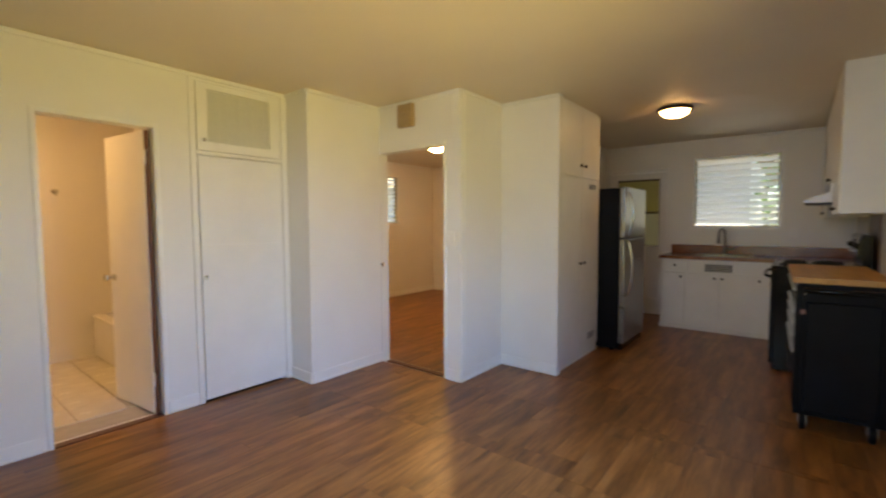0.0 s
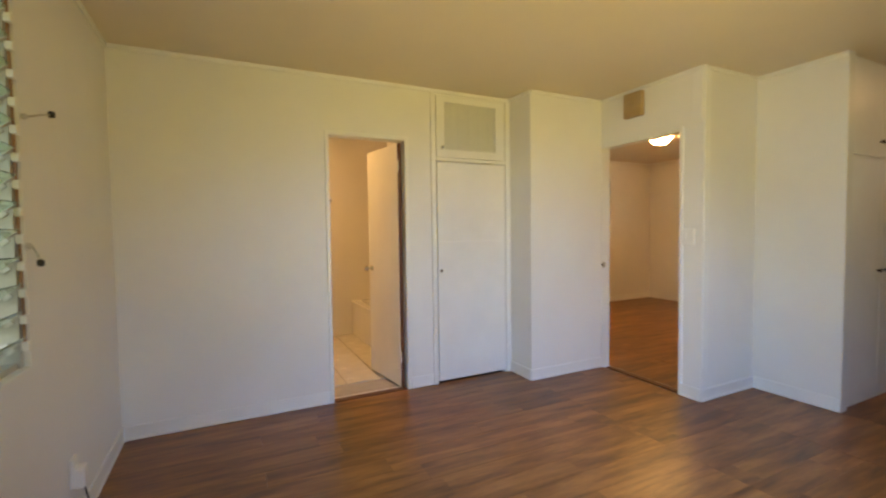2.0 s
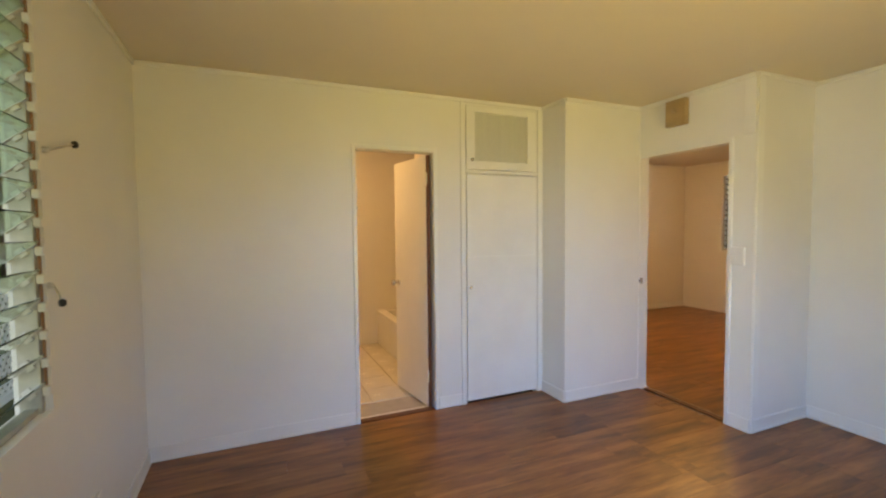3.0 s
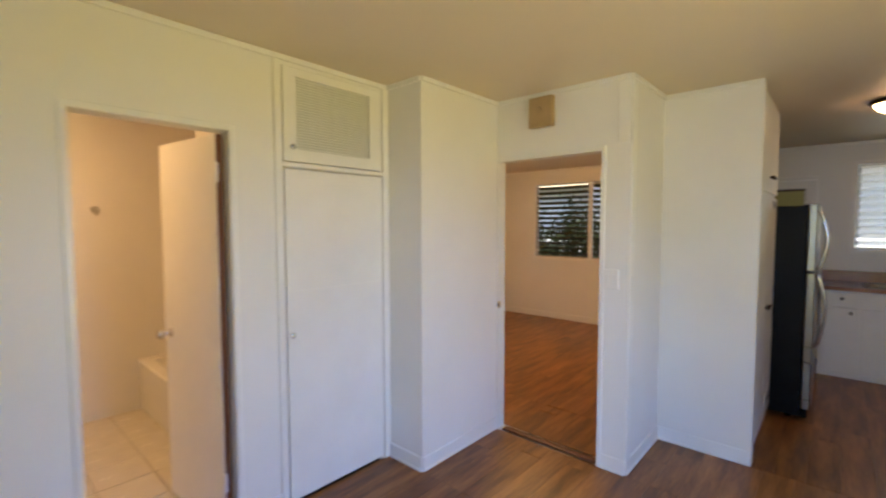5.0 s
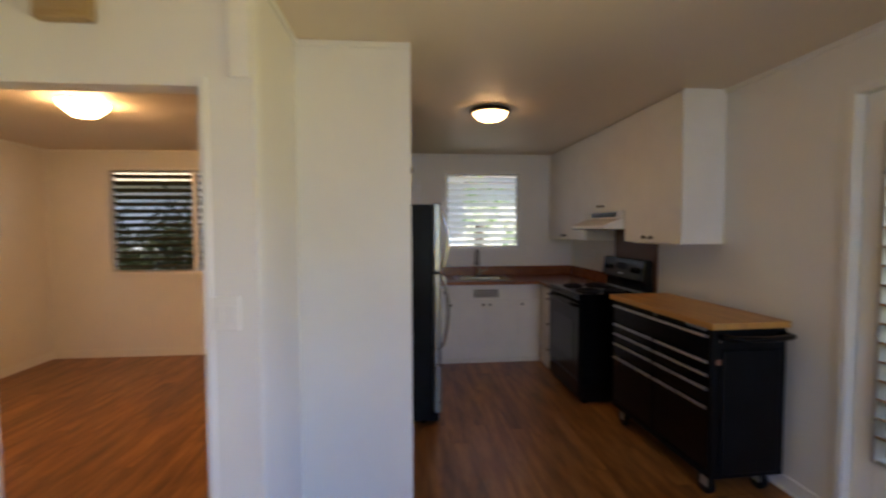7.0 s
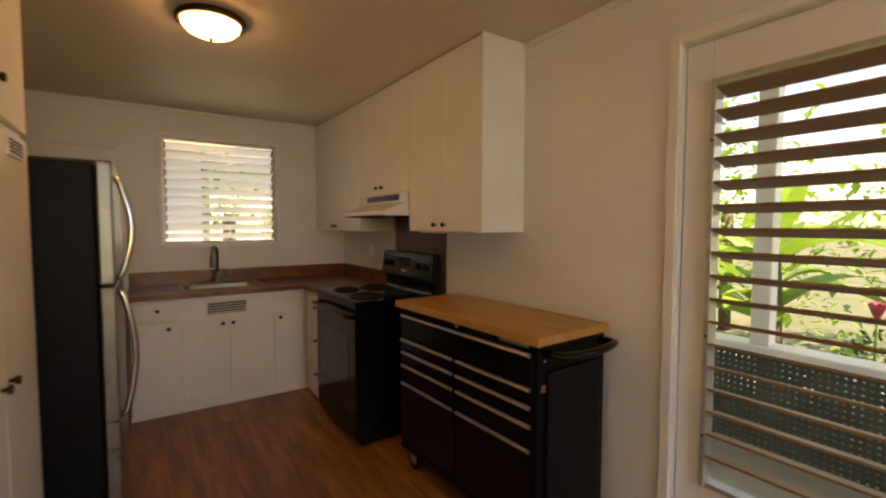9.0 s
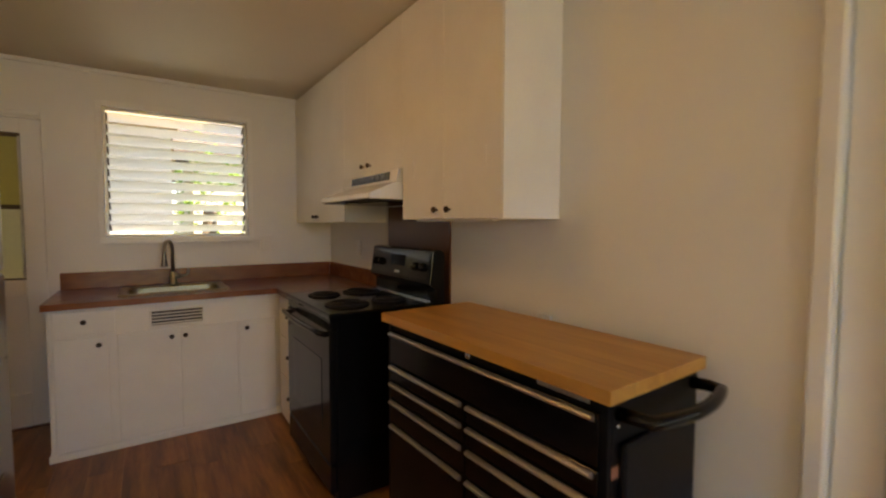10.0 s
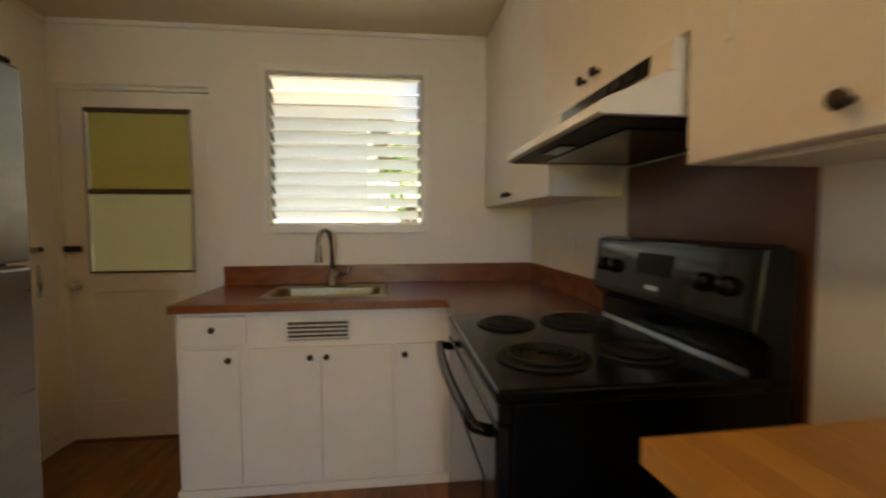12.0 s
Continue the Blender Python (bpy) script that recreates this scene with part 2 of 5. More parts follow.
M_LEAFDARK = leaf_mat("hedge_foliage", (0.018, 0.026, 0.007), (0.05, 0.06, 0.018))
M_LEAFBRIGHT = leaf_mat("broad_leaf", (0.12, 0.24, 0.02), (0.28, 0.44, 0.06))
M_BARK = surface("bark", (0.09, 0.065, 0.04), (0.18, 0.135, 0.09), 0.85, scale=8, stretch=(1, 1, 0.3), bumpy=0.5)
M_PETAL = surface("pink_petal", (0.5, 0.05, 0.12), (0.65, 0.12, 0.2), 0.5)
M_CABLE = surface("black_cable", (0.012, 0.012, 0.012), (0.02, 0.02, 0.02), 0.45)


# ---- mesh helpers (all coordinates are world metres) ----
def box(bm, x0, x1, y0, y1, z0, z1, bevel=0.0, seg=1):
    r = bmesh.ops.create_cube(bm, size=1.0)
    for v in r["verts"]:
        v.co = Vector((x0 + (v.co.x + 0.5) * (x1 - x0), y0 + (v.co.y + 0.5) * (y1 - y0), z0 + (v.co.z + 0.5) * (z1 - z0)))
    if bevel:
        es = list({e for v in r["verts"] for e in v.link_edges})
        bmesh.ops.bevel(bm, geom=es, offset=bevel, segments=seg, affect="EDGES", profile=0.5)
    return bm


def boxes(*specs, bevel=0.0, seg=1):
    bm = bmesh.new()
    for s in specs:
        box(bm, *s, bevel=bevel, seg=seg)
    return bm


def lathe(profile, at=(0, 0, 0), axis="z", seg=24):
    """Turn (radius, height) pairs round an axis through at."""
    bm = bmesh.new()
    rings = []
    for r, h in profile:
        ring = []
        for i in range(seg):
            a = 2 * math.pi * i / seg
            p = (r * math.cos(a), r * math.sin(a), h)
            if axis == "x":
                p = (h, p[0], p[1])
            elif axis == "y":
                p = (p[1], h, p[0])
            ring.append(bm.verts.new(Vector(at) + Vector(p)))
        rings.append(ring)
    for a, b in zip(rings, rings[1:]):
        for i in range(seg):
            bm.faces.new((a[i], a[(i + 1) % seg], b[(i + 1) % seg], b[i]))
    for ring, flip in ((rings[0], True), (rings[-1], False)):
        if (ring[0].co - ring[seg // 2].co).length > 1e-4:
            bm.faces.new(ring[::-1] if flip else ring)
    bmesh.ops.recalc_face_normals(bm, faces=bm.faces)
    for f in bm.faces:
        f.smooth = True
    return bm


def tube(points, radius, seg=10):
    """A round bar along points."""
    bm = bmesh.new()
    pts = [Vector(p) for p in points]
    rings = []
    side = None
    for i, p in enumerate(pts):
        d = (pts[min(i + 1, len(pts) - 1)] - pts[max(i - 1, 0)]).normalized()
        if side is None:
            side = d.orthogonal().normalized()
        side = (side - d * side.dot(d)).normalized()
        up = d.cross(side)
        rings.append([bm.verts.new(p + radius * (math.cos(2 * math.pi * k / seg) * side + math.sin(2 * math.pi * k / seg) * up)) for k in range(seg)])
    for a, b in zip(rings, rings[1:]):
        for k in range(seg):
            bm.faces.new((a[k], a[(k + 1) % seg], b[(k + 1) % seg], b[k]))
    bm.faces.new(rings[0][::-1])
    bm.faces.new(rings[-1])
    bmesh.ops.recalc_face_normals(bm, faces=bm.faces)
    for f in bm.faces:
        f.smooth = len(f.verts) == 4
    return bm


def arc(p0, p1, bulge, n=14, flat=0.0):
    """Points from p0 to p1 that bow by the vector bulge."""
    p0, p1, bulge = Vector(p0), Vector(p1), Vector(bulge)
    return [p0.lerp(p1, i / n) + bulge * (math.sin(math.pi * i / n) ** (1.0 - flat)) for i in range(n + 1)]


def extrude_profile(pts, axis, a0, a1, bevel=0.0):
    """Closed profile of 2D points drawn out along an axis. For y: points are (x, z); for x: (y, z); for z: (x, y)."""
    bm = bmesh.new()

    def place(p, a):
        return {"x": (a, p[0], p[1]), "y": (p[0], a, p[1]), "z": (p[0], p[1], a)}[axis]
    lo = [bm.verts.new(place(p, a0)) for p in pts]
    hi = [bm.verts.new(place(p, a1)) for p in pts]
    bm.faces.new(lo)
    bm.faces.new(hi[::-1])
    for i in range(len(pts)):
        j = (i + 1) % len(pts)
        bm.faces.new((lo[i], hi[i], hi[j], lo[j]))
    bmesh.ops.recalc_face_normals(bm, faces=bm.faces)
    if bevel:
        bmesh.ops.bevel(bm, geom=bm.edges[:], offset=bevel, segments=2, affect="EDGES", profile=0.5)
    return bm


def loft_rects(rings, seg=5, cap=True):
    """Skin between rounded rectangles (x0, x1, y0, y1, radius, z)."""
    bm = bmesh.new()
    rows = []
    for x0, x1, y0, y1, r, z in rings:
        row = []
        for cx, cy, a0 in ((x1 - r, y1 - r, 0), (x0 + r, y1 - r, 90), (x0 + r, y0 + r, 180), (x1 - r, y0 + r, 270)):
            for k in range(seg + 1):
                a = radians(a0 + 90 * k / seg)
                row.append(bm.verts.new((cx + r * math.cos(a), cy + r * math.sin(a), z)))
        rows.append(row)
    for p, q in zip(rows, rows[1:]):
        for i in range(len(p)):
            j = (i + 1) % len(p)
            bm.faces.new((p[i], p[j], q[j], q[i]))
    if cap:
        bm.faces.new(rows[-1])
    bmesh.ops.recalc_face_normals(bm, faces=bm.faces)
    for f in bm.faces:
        f.smooth = len(f.verts) == 4
    return bm


def mesh_of(name, bm, mat):
    me = bpy.data.meshes.new(name)
    bm.to_mesh(me)
    bm.free()
    me.materials.append(mat)
    return me


def thing(name, base, label, category, group="", kind=""):
    """An empty at the thing's base, to hold its parts."""
    o = new(name)
    o.location = base
    o.empty_display_size = 0.1
    return tagged(o, label, category, group, kind)


def solid(name, bm, mat, label="", category="", group="", kind=""):
    return tagged(new(name, mesh_of(name, bm, mat)), label, category, group, kind)


def hang(o, parent):
    o.parent = parent
    if parent.parent is None and parent.type == "EMPTY":
        o.matrix_parent_inverse = Matrix.Translation(parent.location).inverted()
    return o


def part(name, bm, mat, parent, label=""):
    return hang(tagged(new(name, mesh_of(name, bm, mat)), label), parent)


def piece(name, me, parent, m):
    """One of many alike pieces, on shared mesh data, at the world pose m."""
    o = hang(new(name, me), parent)
    o.matrix_basis = m
    return o


def wall(name, axis, a0, a1, u0, u1, z0, z1, mat, openings=(), label="white painted board wall"):
    """A wall of thickness a0..a1 across axis, from u0 to u1, with openings (u0, u1, z0, z1) cut through."""
    bm = bmesh.new()
    cuts = sorted({u0, u1, *[c for o in openings for c in o[:2]]})
    for c0, c1 in zip(cuts, cuts[1:]):
        mid = (c0 + c1) / 2
        z = z0
        for o in sorted((o for o in openings if o[0] < mid < o[1]), key=lambda o: o[2]):
            if o[2] - z > 1e-4:
                spec = (a0, a1, c0, c1, z, o[2]) if axis == "x" else (c0, c1, a0, a1, z, o[2])
                box(bm, *spec)
            z = o[3]
        if z1 - z > 1e-4:
            box(bm, *((a0, a1, c0, c1, z, z1) if axis == "x" else (c0, c1, a0, a1, z, z1)))
    bmesh.ops.remove_doubles(bm, verts=bm.verts, dist=1e-5)
    return solid(name, bm, mat, label, "wall", kind="structure")


# ---- structure ----
wall("wall_south", "y", SOUTH - 0.1, SOUTH, BATH_W - 0.1, EAST + 0.1, -0.3, CEIL, M_WALL, [(-2.2, 0.2, 0.85, 2.2)])
# The second opening is cut for the added, unseen window.
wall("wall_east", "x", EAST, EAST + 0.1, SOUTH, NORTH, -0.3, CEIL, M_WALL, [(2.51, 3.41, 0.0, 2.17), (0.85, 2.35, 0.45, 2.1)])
wall("wall_north", "y", NORTH, NORTH + 0.1, BED_W - 0.1, EAST + 0.1, -0.3, CEIL, M_WALL,
     [(-5.17, -3.25, 1.02, 2.23), (-2.33, -1.50, 0.0, 2.08), (-1.178, -0.224, 1.29, 2.22)])
wall("wall_west", "x", WEST - 0.1, WEST, SOUTH, JOG_Y, -0.3, CEIL, M_WALL,
     [(0.655, 1.257, 0.0, 2.025), (1.54, 2.215, -0.05, 1.88), (1.54, 2.215, 1.91, 2.42)])
wall("wall_jog_return", "y", JOG_Y, JOG_Y + 0.1, WEST - 0.1, JOG_X, -0.3, CEIL, M_WALL)
wall("wall_jog", "x", JOG_X - 0.1, JOG_X, JOG_Y + 0.1, DOORWAY_Y, -0.3, CEIL, M_WALL)
wall("wall_doorway", "y", DOORWAY_Y, DOORWAY_Y + 0.1, BED_W - 0.1, K1_X, -0.3, CEIL, M_WALL, [(-3.214, -2.43, 0.0, 2.03)])
wall("wall_pantry_west", "x", K1_X - 0.1, K1_X, DOORWAY_Y + 0.1, K2_Y, -0.3, CEIL, M_WALL)
wall("wall_pantry_south", "y", K2_Y, K2_Y + 0.08, BED_E, PANTRY_X + 0.028, -0.3, CEIL, M_WALL)
wall("wall_pantry_north", "y", 4.70, 4.78, BED_E + 0.1, PANTRY_X - 0.02, -0.3, CEIL, M_WALL)
wall("wall_kitchen_west", "x", BED_E, KITCHEN_W, K2_Y + 0.08, NORTH, -0.3, CEIL, M_WALL)
wall("wall_bedroom_west", "x", BED_W - 0.1, BED_W, DOORWAY_Y + 0.1, NORTH, -0.3, CEIL, M_BEDWALL, [(4.9, 6.0, 1.36, 2.2)])
wall("wall_bathroom_west", "x", BATH_W - 0.1, BATH_W, SOUTH, DOORWAY_Y, -0.3, CEIL, M_BEDWALL)
wall("wall_bathroom_north", "y", 2.15, 2.25, BATH_W, WEST - 0.1, -0.3, CEIL, M_BEDWALL)
wall("wall_closet_side", "x", -4.30, -4.22, 1.45, 2.15, -0.3, CEIL, M_BEDWALL)
wall("wall_closet_south", "y", 1.38, 1.45, -4.30, WEST - 0.1, -0.3, CEIL, M_BEDWALL)
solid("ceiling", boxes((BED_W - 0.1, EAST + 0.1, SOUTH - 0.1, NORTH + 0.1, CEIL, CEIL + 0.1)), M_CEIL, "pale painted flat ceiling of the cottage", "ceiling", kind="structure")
solid("roof", boxes((BED_W - 1.0, EAST + 2.3, SOUTH - 1.2, NORTH + 0.18, CEIL + 0.14, CEIL + 0.24), (BED_W - 0.05, EAST + 0.05, SOUTH - 0.05, NORTH + 0.05, CEIL + 0.1, CEIL + 0.14)), M_OUTCEIL, "painted roof boards with broad eaves", "roof", kind="structure")
solid("underfloor", boxes((BED_W - 0.1, EAST + 0.1, SOUTH - 0.1, NORTH + 0.1, -0.32, -0.302), (BED_W, EAST, DOORWAY_Y, NORTH, -0.06, -0.011), (WEST - 0.1, EAST, SOUTH, DOORWAY_Y, -0.06, -0.011)), M_JOINT, "dark underlay beneath the laminate floor", "floor", kind="structure")


def run(bm, x0, y0, x1, y1, nx, ny, z0, z1, t):
    """A strip of trim along a wall face from (x0, y0) to (x1, y1) that stands t proud along (nx, ny)."""
    xs, ys = sorted((x0, x1)), sorted((y0, y1))
    if nx:
        xs = sorted((x0, x0 + nx * t))
    if ny:
        ys = sorted((y0, y0 + ny * t))
    box(bm, xs[0], xs[1], ys[0], ys[1], z0, z1, bevel=min(t, z1 - z0) * 0.25)


FACES = [  # lengths of wall with baseboard: x0, y0, x1, y1, nx, ny
    (WEST, SOUTH, WEST, 0.62, 1, 0), (WEST, 1.29, WEST, 1.49, 1, 0), (WEST, JOG_Y, JOG_X, JOG_Y, 0, -1),
    (JOG_X, JOG_Y, JOG_X, DOORWAY_Y, 1, 0), (-2.40, DOORWAY_Y, K1_X, DOORWAY_Y, 0, -1), (K1_X, DOORWAY_Y, K1_X, K2_Y, 1, 0),
    (K1_X, K2_Y, PANTRY_X + 0.028, K2_Y, 0, -1), (WEST, SOUTH, EAST, SOUTH, 0, 1), (EAST, SOUTH, EAST, 2.45, -1, 0), (EAST, 3.46, EAST, 4.9, -1, 0),
    (KITCHEN_W, 5.6, KITCHEN_W, NORTH, 1, 0),
    (BED_W, DOORWAY_Y + 0.1, BED_W, NORTH, 1, 0), (BED_W, NORTH, BED_E, NORTH, 0, -1), (BED_E, K2_Y, BED_E, NORTH, -1, 0)]
for f in FACES:
    bm = bmesh.new()
    run(bm, *f, 0.0, 0.095, 0.011)
    run(bm, *f, 0.001, 0.018, 0.016)
    solid("baseboard", bm, M_TRIM, "white painted baseboard with a shoe strip", "baseboard", "baseboards", "structure")
TOPS = [(WEST, SOUTH, WEST, 1.49, 1, 0), (WEST, 1.49, WEST, JOG_Y, 1, 0), (WEST, JOG_Y, JOG_X, JOG_Y, 0, -1), (JOG_X, JOG_Y, JOG_X, DOORWAY_Y, 1, 0),
        (JOG_X, DOORWAY_Y, K1_X, DOORWAY_Y, 0, -1), (K1_X, DOORWAY_Y, K1_X, K2_Y, 1, 0), (K1_X, K2_Y, PANTRY_X + 0.028, K2_Y, 0, -1),
        (WEST, SOUTH, EAST, SOUTH, 0, 1), (EAST, SOUTH, EAST, 4.30, -1, 0), (KITCHEN_W, NORTH, 0.17, NORTH, 0, -1), (KITCHEN_W, 5.6, KITCHEN_W, NORTH, 1, 0),
        (BED_W, NORTH, BED_E, NORTH, 0, -1), (BED_W, DOORWAY_Y + 0.1, BED_W, NORTH, 1, 0)]
for f in TOPS:
    bm = bmesh.new()
    run(bm, *f, CEIL - 0.032, CEIL - 0.001, 0.016)
    solid("trim", bm, M_TRIM, "narrow white strip where wall meets ceiling", "trim", "ceiling strips", "structure")
# wide boards that frame the closet front and the corner beside the doorway
for nm, b in (("trim", (WEST, WEST + 0.016, 1.49, 1.53, 0.0, CEIL - 0.033)), ("trim", (WEST, WEST + 0.016, 2.225, JOG_Y - 0.001, 0.0, CEIL - 0.033)),
              ("trim", (WEST, WEST + 0.02, 1.53, 2.225, 1.882, 1.908)),
              ("trim", (WEST - 0.1, WEST + 0.012, 0.625, 0.654, 0.0, 2.055)), ("trim", (WEST - 0.1, WEST + 0.012, 1.258, 1.287, 0.0, 2.055)), ("trim", (WEST - 0.1, WEST + 0.012, 0.654, 1.258, 2.026, 2.055)),
              ("trim", (-2.428, -2.40, DOORWAY_Y - 0.012, DOORWAY_Y + 0.11, 0.0, 2.06)), 
              ("trim", (-2.325, K1_X + 0.001, DOORWAY_Y - 0.014, DOORWAY_Y - 0.001, 2.06, CEIL - 0.033)), ("trim", (K1_X + 0.001, K1_X + 0.012, DOORWAY_Y, DOORWAY_Y + 0.07, 0.096, CEIL - 0.033))):
    solid(nm, boxes(b, bevel=0.003), M_TRIM, "flat white painted wooden trim board", "trim", "trim boards", "structure")
solid("threshold", boxes((-3.175, -2.43, DOORWAY_Y + 0.02, DOORWAY_Y + 0.075, -0.01, 0.008), bevel=0.003), M_BOARD, "dark wooden threshold strip in the bedroom doorway", "threshold", kind="structure")
solid("threshold", boxes((WEST - 0.06, WEST + 0.005, 0.656, 1.256, -0.01, 0.008), bevel=0.003), M_BOARD, "dark wooden threshold strip at the bathroom", "threshold", kind="structure")


def knob(parent, x, y, z, axis, mat=M_BRONZE, r=0.015):
    """A round cabinet knob that stands out along axis (+x, -y, ...)."""
    s = 1 if axis[0] == "+" else -1
    prof = [(0.006, 0.0), (0.006, 0.012 * s), (r * 0.9, 0.016 * s), (r, 0.022 * s), (r * 0.8, 0.028 * s), (0.001, 0.030 * s)]
    return part("knob", lathe(prof, (x, y, z), axis[1], 14), mat, parent, "dark bronze round knob")


strike = thing("strike_plate", (-3.2, DOORWAY_Y + 0.03, 0.92), "small dark latch strike plate on the bedroom door jamb", "strike plate")
part("plate", boxes((-3.2139, -3.2115, DOORWAY_Y + 0.012, DOORWAY_Y + 0.04, 0.935, 0.985), bevel=0.001), M_CHROME, strike)
part("lip", boxes((-3.2139, -3.2105, DOORWAY_Y - 0.003, DOORWAY_Y + 0.012, 0.95, 0.97), bevel=0.001), M_BRONZE, strike)

# closet: lower door and upper vented door
closet = thing("closet_door", (WEST, 1.88, 0.02), "white painted flush closet door, closed", "door")
part("leaf", boxes((WEST - 0.03, WEST + 0.006, 1.545, 2.21, 0.02, 1.2052), (WEST - 0.03, WEST + 0.006, 1.545, 2.21, 1.2056, 1.874), bevel=0.0012), M_TRIM, closet)
knob(closet, WEST + 0.006, 1.567, 0.963, "+x", M_CHROME)
vent = thing("vented_closet_door", (WEST, 1.88, 1.91), "white closet hatch with a grey slatted vent panel, closed", "cabinet door")
part("frame", boxes((WEST - 0.03, WEST + 0.006, 1.545, 1.622, 1.915, 2.416), (WEST - 0.03, WEST + 0.006, 2.126, 2.21, 1.915, 2.416),
                    (WEST - 0.03, WEST + 0.006, 1.622, 2.126, 1.915, 1.983), (WEST - 0.03, WEST + 0.006, 1.622, 2.126, 2.372, 2.416)), M_TRIM, vent)
part("backing", boxes((WEST - 0.026, WEST - 0.016, 1.622, 2.126, 1.983, 2.372)), M_GREYMESH, vent, "grey vent backing")
slat_me = mesh_of("slat", extrude_profile([(WEST - 0.014, -0.0045), (WEST + 0.001, -0.0065), (WEST + 0.002, -0.002), (WEST - 0.012, 0.003)], "y", 1.623, 2.125), M_GREYMESH)
for i in range(26):
    piece("slat", slat_me, vent, Matrix.Translation((0, 0, 1.991 + i * 0.0148)))
knob(vent, WEST + 0.006, 1.588, 1.99, "+x", M_CHROME)

# bathroom door, swung inwards
bd = thing("bathroom_door", (WEST - 0.06, 1.245, 0.0), "white painted flush bathroom door, standing open into the tiled bathroom", "door")
turn = Matrix.Translation((WEST - 0.03, 1.248, 0)) @ Matrix.Rotation(radians(7.5), 4, "Z")
# The dark strip stands in for the dark gap between leaf and jamb.
for nm, bm, mt, lb in (("leaf", boxes((-0.595, -0.017, -0.036, 0.0, 0.018, 2.012), bevel=0.002), M_TRIM, ""),
                       ("hinge_edge", boxes((-0.0168, -0.005, -0.032, -0.004, 0.018, 2.012), bevel=0.001), M_BOARD, "dark brown strip that fills the hinge gap"),
                       ("handle", lathe([(0.026, -0.036), (0.026, -0.042), (0.009, -0.046), (0.009, -0.07), (0.024, -0.078), (0.028, -0.09), (0.02, -0.102), (0.001, -0.104)], (-0.53, 0, 0.965), "y", 18), M_CHROME, "chrome round door knob"),
                       ("latch_plate", boxes((-0.5965, -0.595, -0.03, -0.006, 0.93, 1.0)), M_CHROME, "")):
    bm.transform(turn)
    part(nm, bm, mt, bd, lb)
for z in (0.22, 1.78):
    bm = boxes((-0.024, 0.006, -0.044, -0.0325, z, z + 0.095), bevel=0.002)
    bm.transform(turn)
    part("hinge", bm, M_PLASTIC, bd, "painted hinge")

# pantry front: two tall doors, two upper doors
pantry = thing("pantry_cabinet", (PANTRY_X, 4.25, 0.0), "tall white built-in pantry cabinet with four flush doors and vents", "cabinet")
part("frame", boxes((PANTRY_X - 0.02, PANTRY_X, 3.8155, 3.835, 0.0, CEIL - 0.002), (PANTRY_X - 0.02, PANTRY_X, 4.755, 4.78, 0.0, CEIL - 0.002),
                    (PANTRY_X - 0.02, PANTRY_X, 3.835, 4.755, 0.0, 0.10), (PANTRY_X - 0.02, PANTRY_X, 3.835, 4.755, 1.76, 1.80), (PANTRY_X - 0.02, PANTRY_X, 3.835, 4.755, 2.43, CEIL - 0.002)), M_GLOSSWHITE, pantry)
for y0, y1, ky in ((3.818, 4.282, 4.235), (4.288, 4.762, 4.335)):
    for z0, z1, kz in ((0.095, 1.768, 0.965), (1.792, 2.435, 1.90)):
        d = part("door", boxes((PANTRY_X + 0.001, PANTRY_X + 0.02, y0, y1, z0, z1), bevel=0.003), M_GLOSSWHITE, pantry)
        knob(d, PANTRY_X + 0.02, ky, kz, "+x")
for z0, z1 in ((0.17, 0.26), (1.68, 1.75)):
    vg = part("vent", boxes((PANTRY_X + 0.02, PANTRY_X + 0.026, 4.44, 4.66, z0, z1), bevel=0.002), M_PLASTIC, pantry, "small louvred vent")
    for i in range(4):
        z = z0 + 0.012 + i * (z1 - z0 - 0.02) / 4
        part("slot", boxes((PANTRY_X + 0.025, PANTRY_X + 0.0275, 4.455, 4.645, z, z + 0.008)), M_CABLE, vg)

# door chime box and switches
chime = thing("door_chime", (-2.825, DOORWAY_Y, 2.19), "tan wooden door chime box above the bedroom doorway", "door chime")
part("case", boxes((-2.930, -2.752, DOORWAY_Y - 0.05, DOORWAY_Y - 0.001, 2.228, 2.432), bevel=0.008, seg=2), M_CHIME, chime)
part("front", boxes((-2.914, -2.768, DOORWAY_Y - 0.057, DOORWAY_Y - 0.05, 2.245, 2.415), bevel=0.003), M_CHIME, chime)
part("button", lathe([(0.018, 0), (0.016, -0.01), (0.001, -0.013)], (-2.841, DOORWAY_Y - 0.057, 2.345), "y", 14), M_CHIME, chime)


def plate(name, label, cat, x, y, z, axis, w=0.075, h=0.12, toggles=1):
    """A wall plate with its toggles or sockets; axis: the way it faces."""
    s = 1 if axis[0] == "+" else -1
    t = thing(name, (x, y, z - h / 2), label, cat)

    def slab(u0, u1, z0, z1, d0, d1, bev):
        ds = sorted((d0 * s, d1 * s))
        if axis[1] == "x":
            return boxes((x + ds[0], x + ds[1], y + u0, y + u1, z0, z1), bevel=bev)
        return boxes((x + u0, x + u1, y + ds[0], y + ds[1], z0, z1), bevel=bev)
    part("plate", slab(-w / 2, w / 2, z - h / 2, z + h / 2, 0.0005, 0.014, 0.003), M_PLASTIC, t)
    for i in range(toggles):
        u = (i - (toggles - 1) / 2) * 0.046
        part("toggle" if cat == "switch" else "socket", slab(u - 0.012, u + 0.012, z - 0.03, z + 0.03, 0.014, 0.018, 0.001), M_TRIM, t)
    return t


